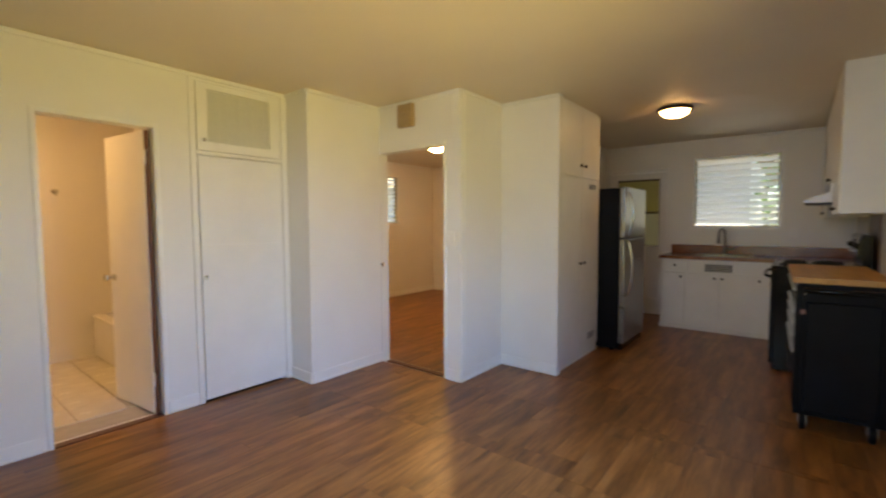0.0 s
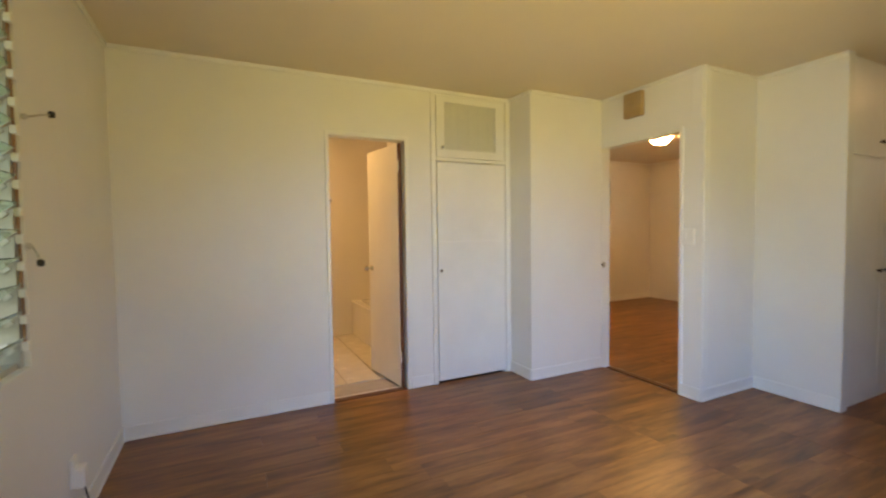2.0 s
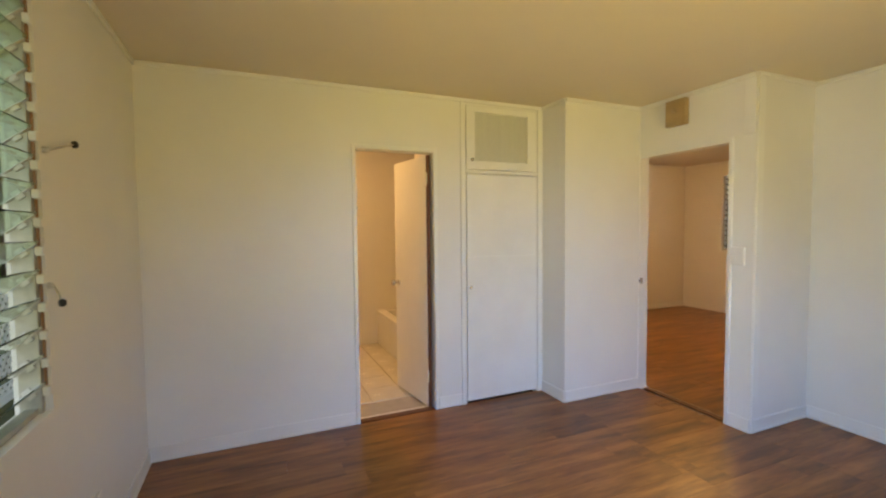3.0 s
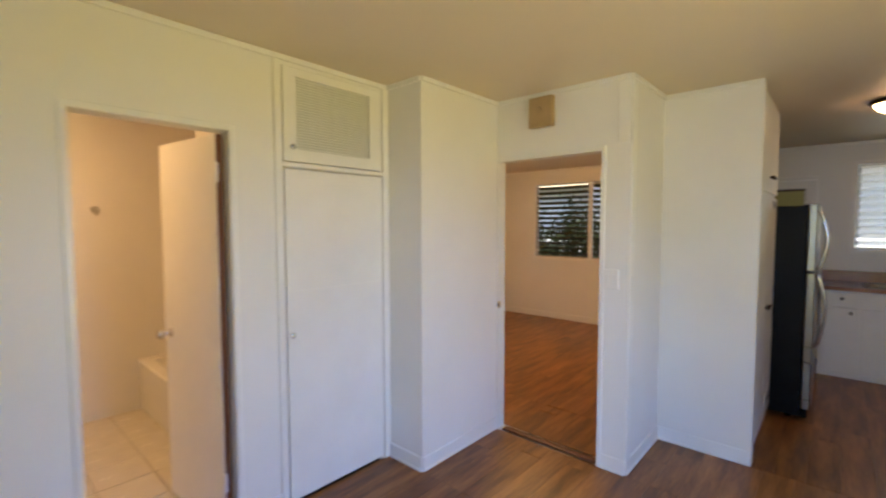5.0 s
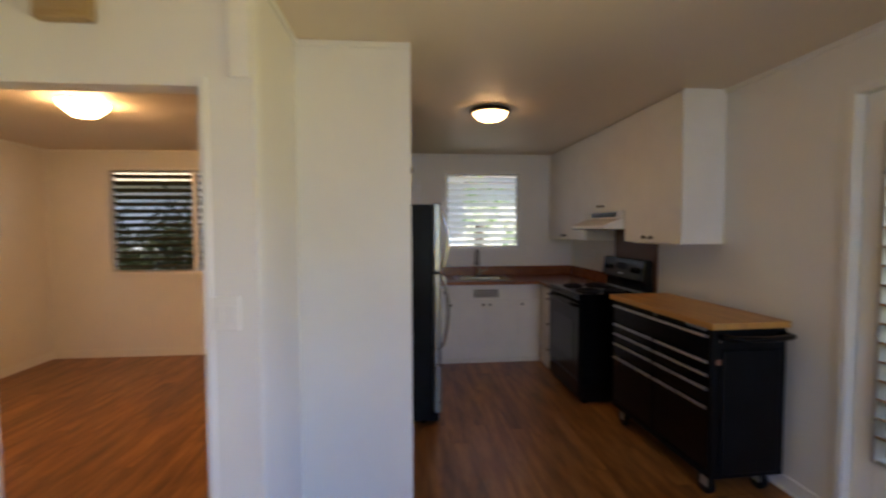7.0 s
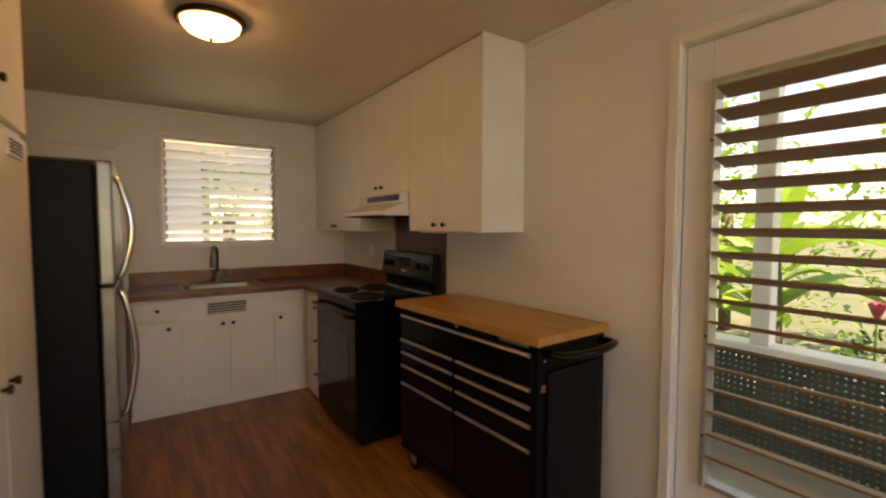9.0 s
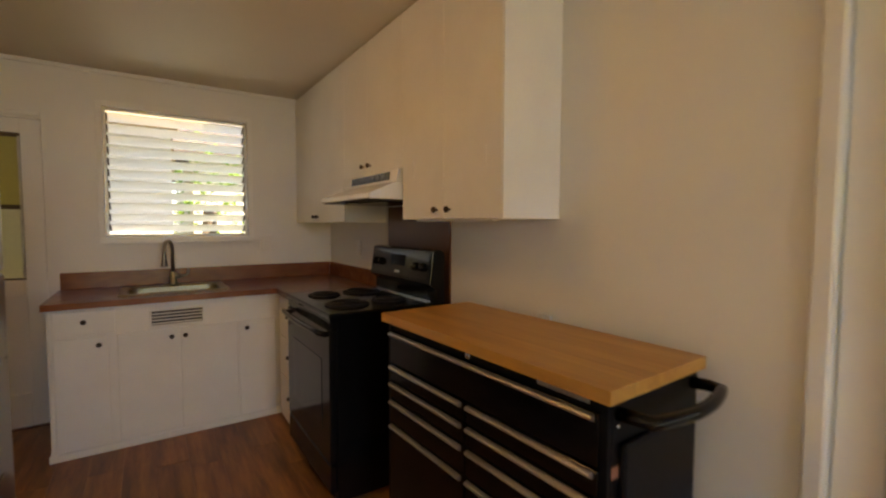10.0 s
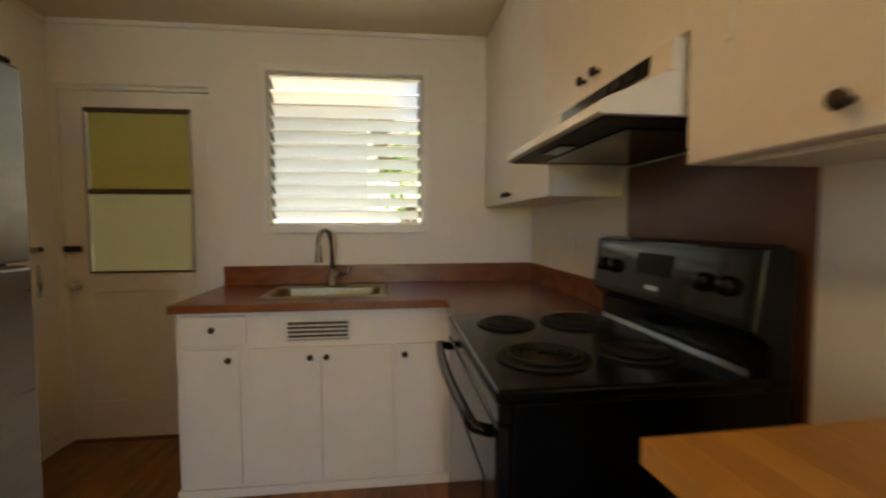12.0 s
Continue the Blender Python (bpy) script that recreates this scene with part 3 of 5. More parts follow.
plate("light_switch", "cream double light switch plate beside the bedroom doorway", "switch", -2.352, DOORWAY_Y, 1.227, "-y", 0.095, 0.125, 2)
plate("wall_outlet", "white wall outlet above the kitchen counter", "outlet", -0.09, NORTH, 1.223, "-y", 0.082, 0.14, 1)
plate("wall_outlet", "white wall outlet beside the corner cabinet", "outlet", EAST, 6.35, 1.20, "-x", 0.075, 0.12, 1)
plate("wall_outlet", "white wall outlet half hidden behind the tool chest top", "outlet", EAST, 4.36, 0.952, "-x", 0.075, 0.12, 1)
ol = plate("wall_outlet", "white wall outlet low on the wall beneath the jalousie window", "outlet", -2.56, SOUTH, 0.29, "+y", 0.075, 0.12, 1)
ad = thing("plug_adapter", (-2.56, SOUTH + 0.03, 0.2), "white plug-in adapter with a black cable to the floor", "adapter")
part("body", boxes((-2.59, -2.53, SOUTH + 0.0105, SOUTH + 0.05, 0.22, 0.31), bevel=0.008, seg=2), M_PLASTIC, ad)
part("cable", tube([(-2.56, SOUTH + 0.04, 0.221), (-2.56, SOUTH + 0.06, 0.12), (-2.52, SOUTH + 0.09, 0.02), (-2.40, SOUTH + 0.13, 0.006), (-2.2, SOUTH + 0.12, 0.006), (-2.0, SOUTH + 0.09, 0.006)], 0.004, 8), M_CABLE, ad, "black cable")


# ---- jalousie windows ----
def jalousie(name, label, facing, plane, u0, u1, z0, z1, n, tilt, depth, blade, frame_mat, bays=1, thick=0.006, casing=0.0, glassy=False, sill=0.0, tabs=False, clip=M_CLIP):
    """Louvre window in an opening. facing: outward axis; plane: the blades' pivot plane."""
    sgn = 1 if facing[0] == "+" else -1
    ax = facing[1]
    rz = {"+y": 0, "+x": -90, "-y": 180, "-x": 90}[facing]
    base = (plane, (u0 + u1) / 2, z0) if ax == "x" else ((u0 + u1) / 2, plane, z0)
    w = thing(name, base, label, "window", "", "structure")

    def bar(a0, a1, d0, d1, b0, b1, bev=0.002):
        d = sorted((plane + sgn * d0, plane + sgn * d1))
        return boxes((d[0], d[1], a0, a1, b0, b1), bevel=bev) if ax == "x" else boxes((a0, a1, d[0], d[1], b0, b1), bevel=bev)
    wide = (u1 - u0) / bays
    for k in range(bays):
        a, b = u0 + k * wide, u0 + (k + 1) * wide
        part("frame", bar(a, a + 0.022, -0.03, 0.03, z0, z1), frame_mat, w)
        part("frame", bar(b - 0.022, b, -0.03, 0.03, z0, z1), frame_mat, w)
        part("frame", bar(a + 0.022, b - 0.022, -0.02, 0.02, z1 - 0.02, z1), frame_mat, w)
        part("frame", bar(a + 0.022, b - 0.022, -0.02, 0.02, z0, z0 + 0.02), frame_mat, w)
        length = wide - 0.06
        bm = boxes((-length / 2, length / 2, -depth / 2, depth / 2, -thick / 2, thick / 2), bevel=thick * 0.3)
        me = mesh_of("blade", bm, blade)
        cm = boxes((-0.005, 0.005, -depth * 0.42, depth * 0.42, -0.006, 0.006), (-0.004, 0.004, -0.014, 0.014, -0.018, 0.018), bevel=0.002)
        cme = mesh_of("clip", cm, clip)
        step = (z1 - z0 - 0.05) / n
        for i in range(n):
            z = z0 + 0.025 + step * (i + 0.5)
            mid = (a + b) / 2
            at = (plane, mid, z) if ax == "x" else (mid, plane, z)
            m = pose(*at, 0, 0, rz) @ pose(0, 0, 0, -tilt, 0, 0)
            o = piece("blade", me, w, m)
            if glassy:
                o.visible_shadow = False
            for s in (-1, 1):
                piece("clip", cme, w, m @ pose(s * (length / 2 + 0.002), 0, 0))
            if tabs:
                u = (a + 0.012, b - 0.012)
                for v in u:
                    part("tab", bar(v - 0.011, v + 0.011, -0.052, -0.031, z - 0.012, z + 0.018), M_PLASTIC, w)
                    part("link", bar(v - 0.004, v + 0.004, -0.043, -0.034, z + 0.019, z + step - 0.014), M_BLADE, w)
        if k:
            part("mullion", bar(a - 0.03, a + 0.03, -0.05, -0.031, z0, z1), M_TRIM, w)
    if casing:
        face = -0.1 + 0.05
        part("casing", bar(u0 - casing, u0, face - 0.014, face, z0 - casing, z1 + casing), M_TRIM, w)
        part("casing", bar(u1, u1 + casing, face - 0.014, face, z0 - casing, z1 + casing), M_TRIM, w)
        part("casing", bar(u0, u1, face - 0.014, face, z1, z1 + casing), M_TRIM, w)
        part("sill", bar(u0 - casing - sill, u1 + casing + sill, face - 0.03, face, z0 - casing - 0.012, z0 - 0.001), M_TRIM, w)
    return w


jalousie("window_1", "clear glass jalousie window with pale metal clips", "-y", SOUTH - 0.05, -2.2, 0.2, 0.85, 2.2, 14, 38, 0.115, M_GLASS, M_METALFRAME, 3, 0.006, 0.0, True, 0.0, True)
jalousie("window_2", "frosted glass jalousie window above the sink", "+y", NORTH + 0.05, -1.178, -0.224, 1.29, 2.22, 11, 33, 0.094, M_FROST, M_METALFRAME, 1, 0.006, 0.034, True, 0.0, False, M_DARKCLIP)
jalousie("window_3", "two-bay jalousie window with dark blades, open", "+y", NORTH + 0.05, -5.17, -3.25, 1.02, 2.23, 14, 24, 0.095, M_BLADEDARK, M_METALFRAME, 2, 0.006, 0.03, False)
jalousie("window_4", "frosted jalousie window on the bedroom side wall", "-x", BED_W - 0.05, 4.9, 6.0, 1.36, 2.2, 11, 30, 0.09, M_FROST, M_METALFRAME, 1, 0.006, 0.03, True)
# Unseen window, added to hold the east fill lamps.
jalousie("window_5_added", "added unseen jalousie window with brown blades, for the fill light", "+x", EAST + 0.055, 0.85, 2.35, 0.45, 2.1, 16, 21, 0.10, M_BLADE, M_METALFRAME, 2, 0.008)

# jalousie door to the lanai
ldoor = thing("door_1", (EAST + 0.05, 2.96, 0.0), "white painted door with open brown louvre blades onto the lanai", "door", "", "structure")
for s in ((EAST + 0.03, EAST + 0.07, 3.305, 3.405, 0.01, 2.165), (EAST + 0.03, EAST + 0.07, 2.515, 2.615, 0.01, 2.165),
          (EAST + 0.03, EAST + 0.07, 2.615, 3.305, 0.01, 0.41), (EAST + 0.03, EAST + 0.07, 2.615, 3.305, 2.015, 2.165)):
    part("stile", boxes(s, bevel=0.003), M_TRIM, ldoor)
for s in ((EAST - 0.018, EAST - 0.001, 3.41, 3.455, 0.0, 2.215), (EAST - 0.018, EAST - 0.001, 2.465, 2.51, 0.0, 2.215), (EAST - 0.018, EAST - 0.001, 2.51, 3.41, 2.17, 2.215)):
    part("casing", boxes(s, bevel=0.005, seg=2), M_TRIM, ldoor)
for s in ((EAST + 0.012, EAST + 0.075, 3.285, 3.304, 0.41, 2.015), (EAST + 0.012, EAST + 0.075, 2.616, 2.635, 0.41, 2.015), (EAST + 0.02, EAST + 0.075, 2.635, 3.285, 1.995, 2.015), (EAST + 0.02, EAST + 0.075, 2.635, 3.285, 0.41, 0.43)):
    part("louvre_frame", boxes(s, bevel=0.002), M_METALFRAME, ldoor, "dull metal louvre frame")
bl = mesh_of("blade", boxes((-0.32, 0.32, -0.05, 0.05, -0.005, 0.005), bevel=0.002), M_BLADE)
for i in range(17):
    piece("blade", bl, ldoor, pose(EAST + 0.05, 2.96, 0.532 + i * 0.0895, 0, 0, -90) @ pose(0, 0, 0, -15, 0, 0))
for z in (0.62, 1.02, 1.78):
    part("screw", lathe([(0.006, 0.0), (0.006, -0.004), (0.001, -0.006)], (EAST + 0.012, 3.294, z), "x", 8), M_BRONZE, ldoor)

# back door in the kitchen
back = thing("door_2", (-1.915, NORTH + 0.05, 0.0), "white painted back door with an obscured glass upper panel, closed", "door", "", "structure")
for s in ((-2.325, -2.20, NORTH + 0.02, NORTH + 0.06, 0.01, 2.075), (-1.61, -1.505, NORTH + 0.02, NORTH + 0.06, 0.01, 2.075), (-2.20, -1.61, NORTH + 0.02, NORTH + 0.06, 1.98, 2.075), (-2.20, -1.61, NORTH + 0.02, NORTH + 0.06, 0.90, 1.015), (-2.20, -1.61, NORTH + 0.02, NORTH + 0.06, 0.01, 0.24)):
    part("stile", boxes(s, bevel=0.002), M_TRIM, back)
part("panel", boxes((-2.20, -1.61, NORTH + 0.032, NORTH + 0.052, 0.24, 0.90)), M_TRIM, back)
part("pane", boxes((-2.19, -1.62, NORTH + 0.038, NORTH + 0.044, 1.02, 1.485)), M_PANE2, back, "obscured glass pane")
part("pane", boxes((-2.19, -1.62, NORTH + 0.038, NORTH + 0.044, 1.505, 1.97)), M_PANE_SHADED, back, "yellowish obscured glass pane, darkened for its shade")
for s in ((-2.20, -1.61, NORTH + 0.012, NORTH + 0.03, 1.48, 1.51), (-2.20, -1.61, NORTH + 0.012, NORTH + 0.03, 1.952, 1.98), (-2.20, -2.185, NORTH + 0.012, NORTH + 0.03, 1.015, 1.965), (-1.625, -1.61, NORTH + 0.012, NORTH + 0.03, 1.015, 1.965), (-2.20, -1.61, NORTH + 0.012, NORTH + 0.03, 1.012, 1.024)):
    part("glazing_bar", boxes(s, bevel=0.002), M_DARKCLIP if s[1] - s[0] > 0.1 else M_METALFRAME, back)
part("drip_strip", boxes((-2.345, -1.50, NORTH - 0.022, NORTH - 0.001, 2.10, 2.122), bevel=0.003), M_TRIM, back)
part("handle", lathe([(0.028, 0.02), (0.028, 0.012), (0.010, 0.008), (0.010, -0.02), (0.026, -0.03), (0.029, -0.042), (0.02, -0.055), (0.001, -0.057)], (-2.27, NORTH, 0.945), "y", 18), M_CHROME, back, "chrome door knob")
part("bolt", boxes((-2.325, -2.235, NORTH - 0.012, NORTH + 0.019, 1.14, 1.175), bevel=0.004), M_BRONZE, back, "dark surface bolt")
part("chain_plate", boxes((KITCHEN_W + 0.001, KITCHEN_W + 0.012, 6.86, 6.885, 0.9, 1.08), bevel=0.003), M_CHROME, back)
part("chain_plate", boxes((KITCHEN_W + 0.001, KITCHEN_W + 0.014, 6.78, 6.9, 1.15, 1.18), bevel=0.003), M_CHROME, back)
part("sill", boxes((-2.33, -1.50, NORTH - 0.01, NORTH + 0.1, 0.0, 0.01), bevel=0.002), M_BOARD, back)


# ---- lamps ----
def dome_lamp(x, y, where, glow=M_DOME):
    t = thing("ceiling_lamp", (x, y, CEIL), "lit dome ceiling lamp with bronze rim" + where, "lamp", "ceiling lamps")
    part("rim", lathe([(0.02, CEIL - 0.001), (0.15, CEIL - 0.002), (0.158, CEIL - 0.014), (0.155, CEIL - 0.03), (0.135, CEIL - 0.034), (0.132, CEIL - 0.02), (0.02, CEIL - 0.018)], (x, y, 0), "z", 36), M_BRONZE, t, "dark bronze rim")
    part("dome", lathe([(0.131, CEIL - 0.026), (0.127, CEIL - 0.045), (0.108, CEIL - 0.068), (0.075, CEIL - 0.085), (0.035, CEIL - 0.094), (0.012, CEIL - 0.096)], (x, y, 0), "z", 36), glow, t, "glowing frosted glass dome")
    part("finial", lathe([(0.012, CEIL - 0.095), (0.013, CEIL - 0.102), (0.006, CEIL - 0.112), (0.001, CEIL - 0.113)], (x, y, 0), "z", 12), M_BRONZE, t)
    return t


def bowl_lamp(x, y, where, glow):
    """A bare glass bowl that widens up to the ceiling, on a small white pan."""
    t = thing("ceiling_lamp", (x, y, CEIL), "lit faceted glass bowl ceiling lamp" + where, "lamp", "ceiling lamps")
    part("collar", lathe([(0.12, CEIL - 0.001), (0.156, CEIL - 0.001), (0.158, CEIL - 0.006), (0.154, CEIL - 0.010), (0.12, CEIL - 0.010)], (x, y, 0), "z", 36), M_PLASTIC, t, "white ceiling collar")
    part("bowl", lathe([(0.150, CEIL - 0.011), (0.149, CEIL - 0.022), (0.135, CEIL - 0.046), (0.10, CEIL - 0.082), (0.072, CEIL - 0.106), (0.05, CEIL - 0.114), (0.010, CEIL - 0.116)], (x, y, 0), "z", 12), glow, t, "glowing ribbed glass bowl")
    part("finial", lathe([(0.010, CEIL - 0.115), (0.011, CEIL - 0.122), (0.005, CEIL - 0.13), (0.001, CEIL - 0.131)], (x, y, 0), "z", 12), M_CHROME, t)
    return t


dome_lamp(-1.02, 4.94, " in the kitchen")
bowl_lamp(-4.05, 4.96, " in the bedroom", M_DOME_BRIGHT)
# Unseen lamp, added for the bathroom's warm brightness.
dome_lamp(-4.6, 0.5, " added in the bathroom, out of view", M_DOME_BATH)

# ---- kitchen ----
CT = 0.93                 # worktop height
CAB_Y, RET_X = 6.362, -0.145   # faces of the sink run and of the return
worktop = thing("worktop", (-0.5, 6.66, 0.892), "red-brown laminate L-shaped kitchen worktop with upstand", "worktop")
bm = bmesh.new()
XC, YC = (-1.442, -1.065, -0.485, RET_X - 0.03, EAST - 0.001), (5.838, 6.322, 6.49, 6.84, NORTH - 0.001)
for i in range(4):
    for j in range(4):
        if (j > 0 or i == 3) and not (i == 1 and j == 2):      # an L with a cut-out for the sink
            box(bm, XC[i], XC[i + 1], YC[j], YC[j + 1], CT - 0.038, CT)
bmesh.ops.remove_doubles(bm, verts=bm.verts, dist=1e-5)
inner = [f for f in bm.faces if all(len(e.link_faces) > 2 for e in f.edges) and abs(f.normal.z) < 0.5]
bmesh.ops.delete(bm, geom=inner, context="FACES_ONLY")
part("slab", bm, M_COUNTER, worktop)
part("upstand", boxes((-1.436, EAST - 0.02, NORTH - 0.02, NORTH - 0.001, CT, CT + 0.115), bevel=0.002), M_COUNTER, worktop)
part("upstand", boxes((EAST - 0.02, EAST - 0.001, 5.838, NORTH - 0.021, CT, CT + 0.115), bevel=0.002), M_COUNTER, worktop)

sinkcab = thing("sink_cabinet", (-0.79, 6.6, 0.0), "white painted sink cabinet with drawer, four doors and a vent grille", "cabinet")
part("side", boxes((-1.425, -1.41, CAB_Y, NORTH - 0.001, 0.0, 0.891), bevel=0.001), M_GLOSSWHITE, sinkcab)
part("face_frame", boxes((-1.4095, RET_X, CAB_Y, CAB_Y + 0.02, 0.0, 0.891), bevel=0.001), M_GLOSSWHITE, sinkcab)
part("base_shelf", boxes((-1.4095, RET_X, CAB_Y + 0.021, NORTH - 0.001, 0.05, 0.07)), M_GLOSSWHITE, sinkcab)
part("plinth_strip", boxes((-1.436, RET_X, CAB_Y - 0.012, CAB_Y - 0.001, 0.0, 0.045), bevel=0.003), M_GLOSSWHITE, sinkcab)
part("plinth_strip", boxes((-1.435, -1.4255, CAB_Y - 0.001, NORTH - 0.001, 0.0, 0.045), bevel=0.003), M_GLOSSWHITE, sinkcab)
for x0, x1, kx in ((-1.398, -1.142, -1.187), (-1.10, -0.772, -0.818), (-0.766, -0.43, -0.742), (-0.42, -0.175, -0.372)):
    d = part("door", boxes((x0, x1, CAB_Y - 0.016, CAB_Y - 0.001, 0.06, 0.715), bevel=0.003), M_GLOSSWHITE, sinkcab)
    knob(d, kx, CAB_Y - 0.016, 0.668, "-y")
d = part("drawer", boxes((-1.398, -1.108, CAB_Y - 0.016, CAB_Y - 0.001, 0.735, 0.872), bevel=0.003), M_GLOSSWHITE, sinkcab)
knob(d, -1.256, CAB_Y - 0.016, 0.811, "-y")
vg = part("vent", boxes((-0.932, -0.632, CAB_Y - 0.004, CAB_Y - 0.001, 0.742, 0.838), bevel=0.001), M_CABLE, sinkcab, "dark vent opening")
for sp in ((-0.934, -0.630, 0.834, 0.842), (-0.934, -0.630, 0.739, 0.747), (-0.934, -0.922, 0.747, 0.834), (-0.642, -0.630, 0.747, 0.834)):
    part("rim", boxes((sp[0], sp[1], CAB_Y - 0.012, CAB_Y - 0.0045, sp[2], sp[3]), bevel=0.002), M_HOOD, vg)
for i in range(4):
    z = 0.752 + i * 0.0205
    part("louvre", extrude_profile([(CAB_Y - 0.0045, z + 0.003), (CAB_Y - 0.011, z), (CAB_Y - 0.012, z + 0.0055), (CAB_Y - 0.0045, z + 0.0075)], "x", -0.9215, -0.6425), M_HOOD, vg, "enamelled louvre")

retcab = thing("drawer_cabinet", (0.15, 6.03, 0.0), "white painted corner drawer cabinet beside the range", "cabinet")
part("body", boxes((RET_X, RET_X + 0.02, 5.843, CAB_Y - 0.017, 0.0, 0.891), (RET_X + 0.02, EAST - 0.001, 5.843, 5.858, 0.0, 0.891), bevel=0.001), M_GLOSSWHITE, retcab)
for z0, z1 in ((0.06, 0.32), (0.34, 0.60), (0.62, 0.87)):
    d = part("drawer", boxes((RET_X - 0.015, RET_X - 0.001, 5.862, 6.30, z0, z1), bevel=0.003), M_GLOSSWHITE, retcab)
    knob(d, RET_X - 0.015, 6.02, (z0 + z1) / 2 + 0.03, "-x")

sink = thing("kitchen_sink", (-0.79, 6.66, 0.75), "stainless steel drop-in single-bowl sink", "sink")
part("rim", loft_rects([(-1.098, -0.452, 6.452, 6.918, 0.04, CT + 0.0005), (-1.092, -0.458, 6.458, 6.912, 0.036, CT + 0.006), (-1.058, -0.492, 6.49, 6.832, 0.06, CT + 0.006), (-1.05, -0.50, 6.498, 6.824, 0.06, CT - 0.004)], cap=False), M_SINK, sink)
part("bowl", loft_rects([(-1.05, -0.50, 6.498, 6.824, 0.06, CT - 0.004), (-1.042, -0.508, 6.506, 6.816, 0.06, 0.80), (-1.02, -0.53, 6.528, 6.794, 0.05, 0.775), (-0.95, -0.60, 6.58, 6.74, 0.05, 0.77)]), M_SINK, sink)
part("drain", lathe([(0.04, 0.7705), (0.04, 0.774), (0.02, 0.772), (0.001, 0.772)], (-0.775, 6.66, 0)), M_CHROME, sink)
tap = thing("faucet", (-0.78, 6.868, CT + 0.009), "brushed metal pull-down gooseneck kitchen faucet", "faucet")
part("base", lathe([(0.032, CT + 0.009), (0.032, CT + 0.018), (0.024, CT + 0.03), (0.021, CT + 0.10), (0.014, CT + 0.105)], (-0.78, 6.868, 0)), M_STEEL, tap)
neck = [(-0.78, 6.868, CT + 0.10), (-0.78, 6.868, CT + 0.25)] + [(-0.78 - 0.028 * (1 - math.cos(a)), 6.868 - 0.065 * (1 - math.cos(a)), CT + 0.25 + 0.085 * math.sin(a)) for a in [math.pi * k / 12 for k in range(1, 13)]]
part("neck", tube(neck, 0.0125, 12), M_STEEL, tap)
part("spray_head", lathe([(0.013, CT + 0.262), (0.0145, CT + 0.235), (0.016, CT + 0.205), (0.023, CT + 0.165), (0.024, CT + 0.155), (0.001, CT + 0.153)], (-0.836, 6.738, 0), "z", 16), M_STEEL, tap)
part("lever", tube([(-0.735, 6.868, CT + 0.07), (-0.695, 6.866, CT + 0.072), (-0.684, 6.864, CT + 0.085), (-0.68, 6.862, CT + 0.125)], 0.009, 10), M_STEEL, tap)
part("lever_hub", tube([(-0.78, 6.868, CT + 0.07), (-0.735, 6.868, CT + 0.07)], 0.019, 12), M_STEEL, tap)

# wall cupboards up to the ceiling, one unit each
UX = 0.172


def wall_cupboard(y0, y1, z0, doors, label):
    t = thing("wall_cupboard", (UX + 0.15, (y0 + y1) / 2, z0), label, "cabinet", "kitchen wall cupboards")
    part("body", boxes((UX + 0.018, EAST - 0.001, y0, y1, z0, CEIL - 0.002), bevel=0.001), M_GLOSSWHITE, t)
    for a, b, ky, kz in doors:
        d = part("door", boxes((UX, UX + 0.017, a, b, z0 + (0.0 if z0 < 1.6 else 0.003), CEIL - 0.012), bevel=0.003), M_GLOSSWHITE, t)
        if ky:
            knob(d, UX, ky, kz, "-x")
    return t


cup_r = wall_cupboard(4.30, 5.069, 1.414, ((4.302, 4.692, 4.64, 1.456), (4.694, 5.0685, 4.742, 1.456)), "white glossy wall cupboard with two doors")
part("side_panel", boxes((UX, EAST - 0.001, 4.292, 4.2995, 1.414, CEIL - 0.002), bevel=0.001), M_GLOSSWHITE, cup_r)
part("underlight_strip", boxes((UX + 0.04, UX + 0.07, 4.40, 5.0, 1.404, 1.4135), bevel=0.002), M_TRIM, cup_r)
for y in (4.40, 4.96):
    part("catch", boxes((UX - 0.004, UX, y - 0.008, y + 0.008, 1.62, 1.70), bevel=0.001), M_TRIM, cup_r)
cup_m = wall_cupboard(5.070, 5.872, 1.682, ((5.0708, 5.504, 5.462, 1.734), (5.506, 5.871, 5.552, 1.734)), "short white wall cupboard above the range hood")
cup_l = wall_cupboard(5.8735, NORTH - 0.001, 1.402, ((5.874, 6.45, 6.42, 1.445), (6.442, NORTH - 0.003, 6.50, 1.445)), "white wall cupboard in the kitchen corner")

hood = thing("range_hood", (0.2, 5.42, 1.515), "white under-cupboard range hood with a black control strip", "range hood")
HY0, HY1 = 5.088, 5.845
canopy = part("canopy", extrude_profile([(EAST - 0.002, 1.612), (0.15, 1.612), (0.004, 1.552), (-0.006, 1.546), (-0.008, 1.524), (0.0, 1.5195), (EAST - 0.002, 1.5195)], "y", HY0, HY1 - 0.03, 0.0015), M_HOOD, hood, "flared white canopy")
part("upper_box", extrude_profile([(EAST - 0.002, 1.6125), (0.146, 1.6125), (0.156, 1.6805), (EAST - 0.002, 1.6805)], "y", HY0, HY1), M_HOOD, hood)
part("control_strip", extrude_profile([(0.152, 1.669), (0.150, 1.6695), (0.1452, 1.6265), (0.147, 1.626)], "y", 5.17, 5.69), M_BLACK, hood, "black control strip")
for y in (5.22, 5.29, 5.36):
    part("switch", extrude_profile([(0.1515, 1.660), (0.1465, 1.6605), (0.143, 1.637), (0.147, 1.6365)], "y", y, y + 0.04), M_BLACKGLASS, hood)
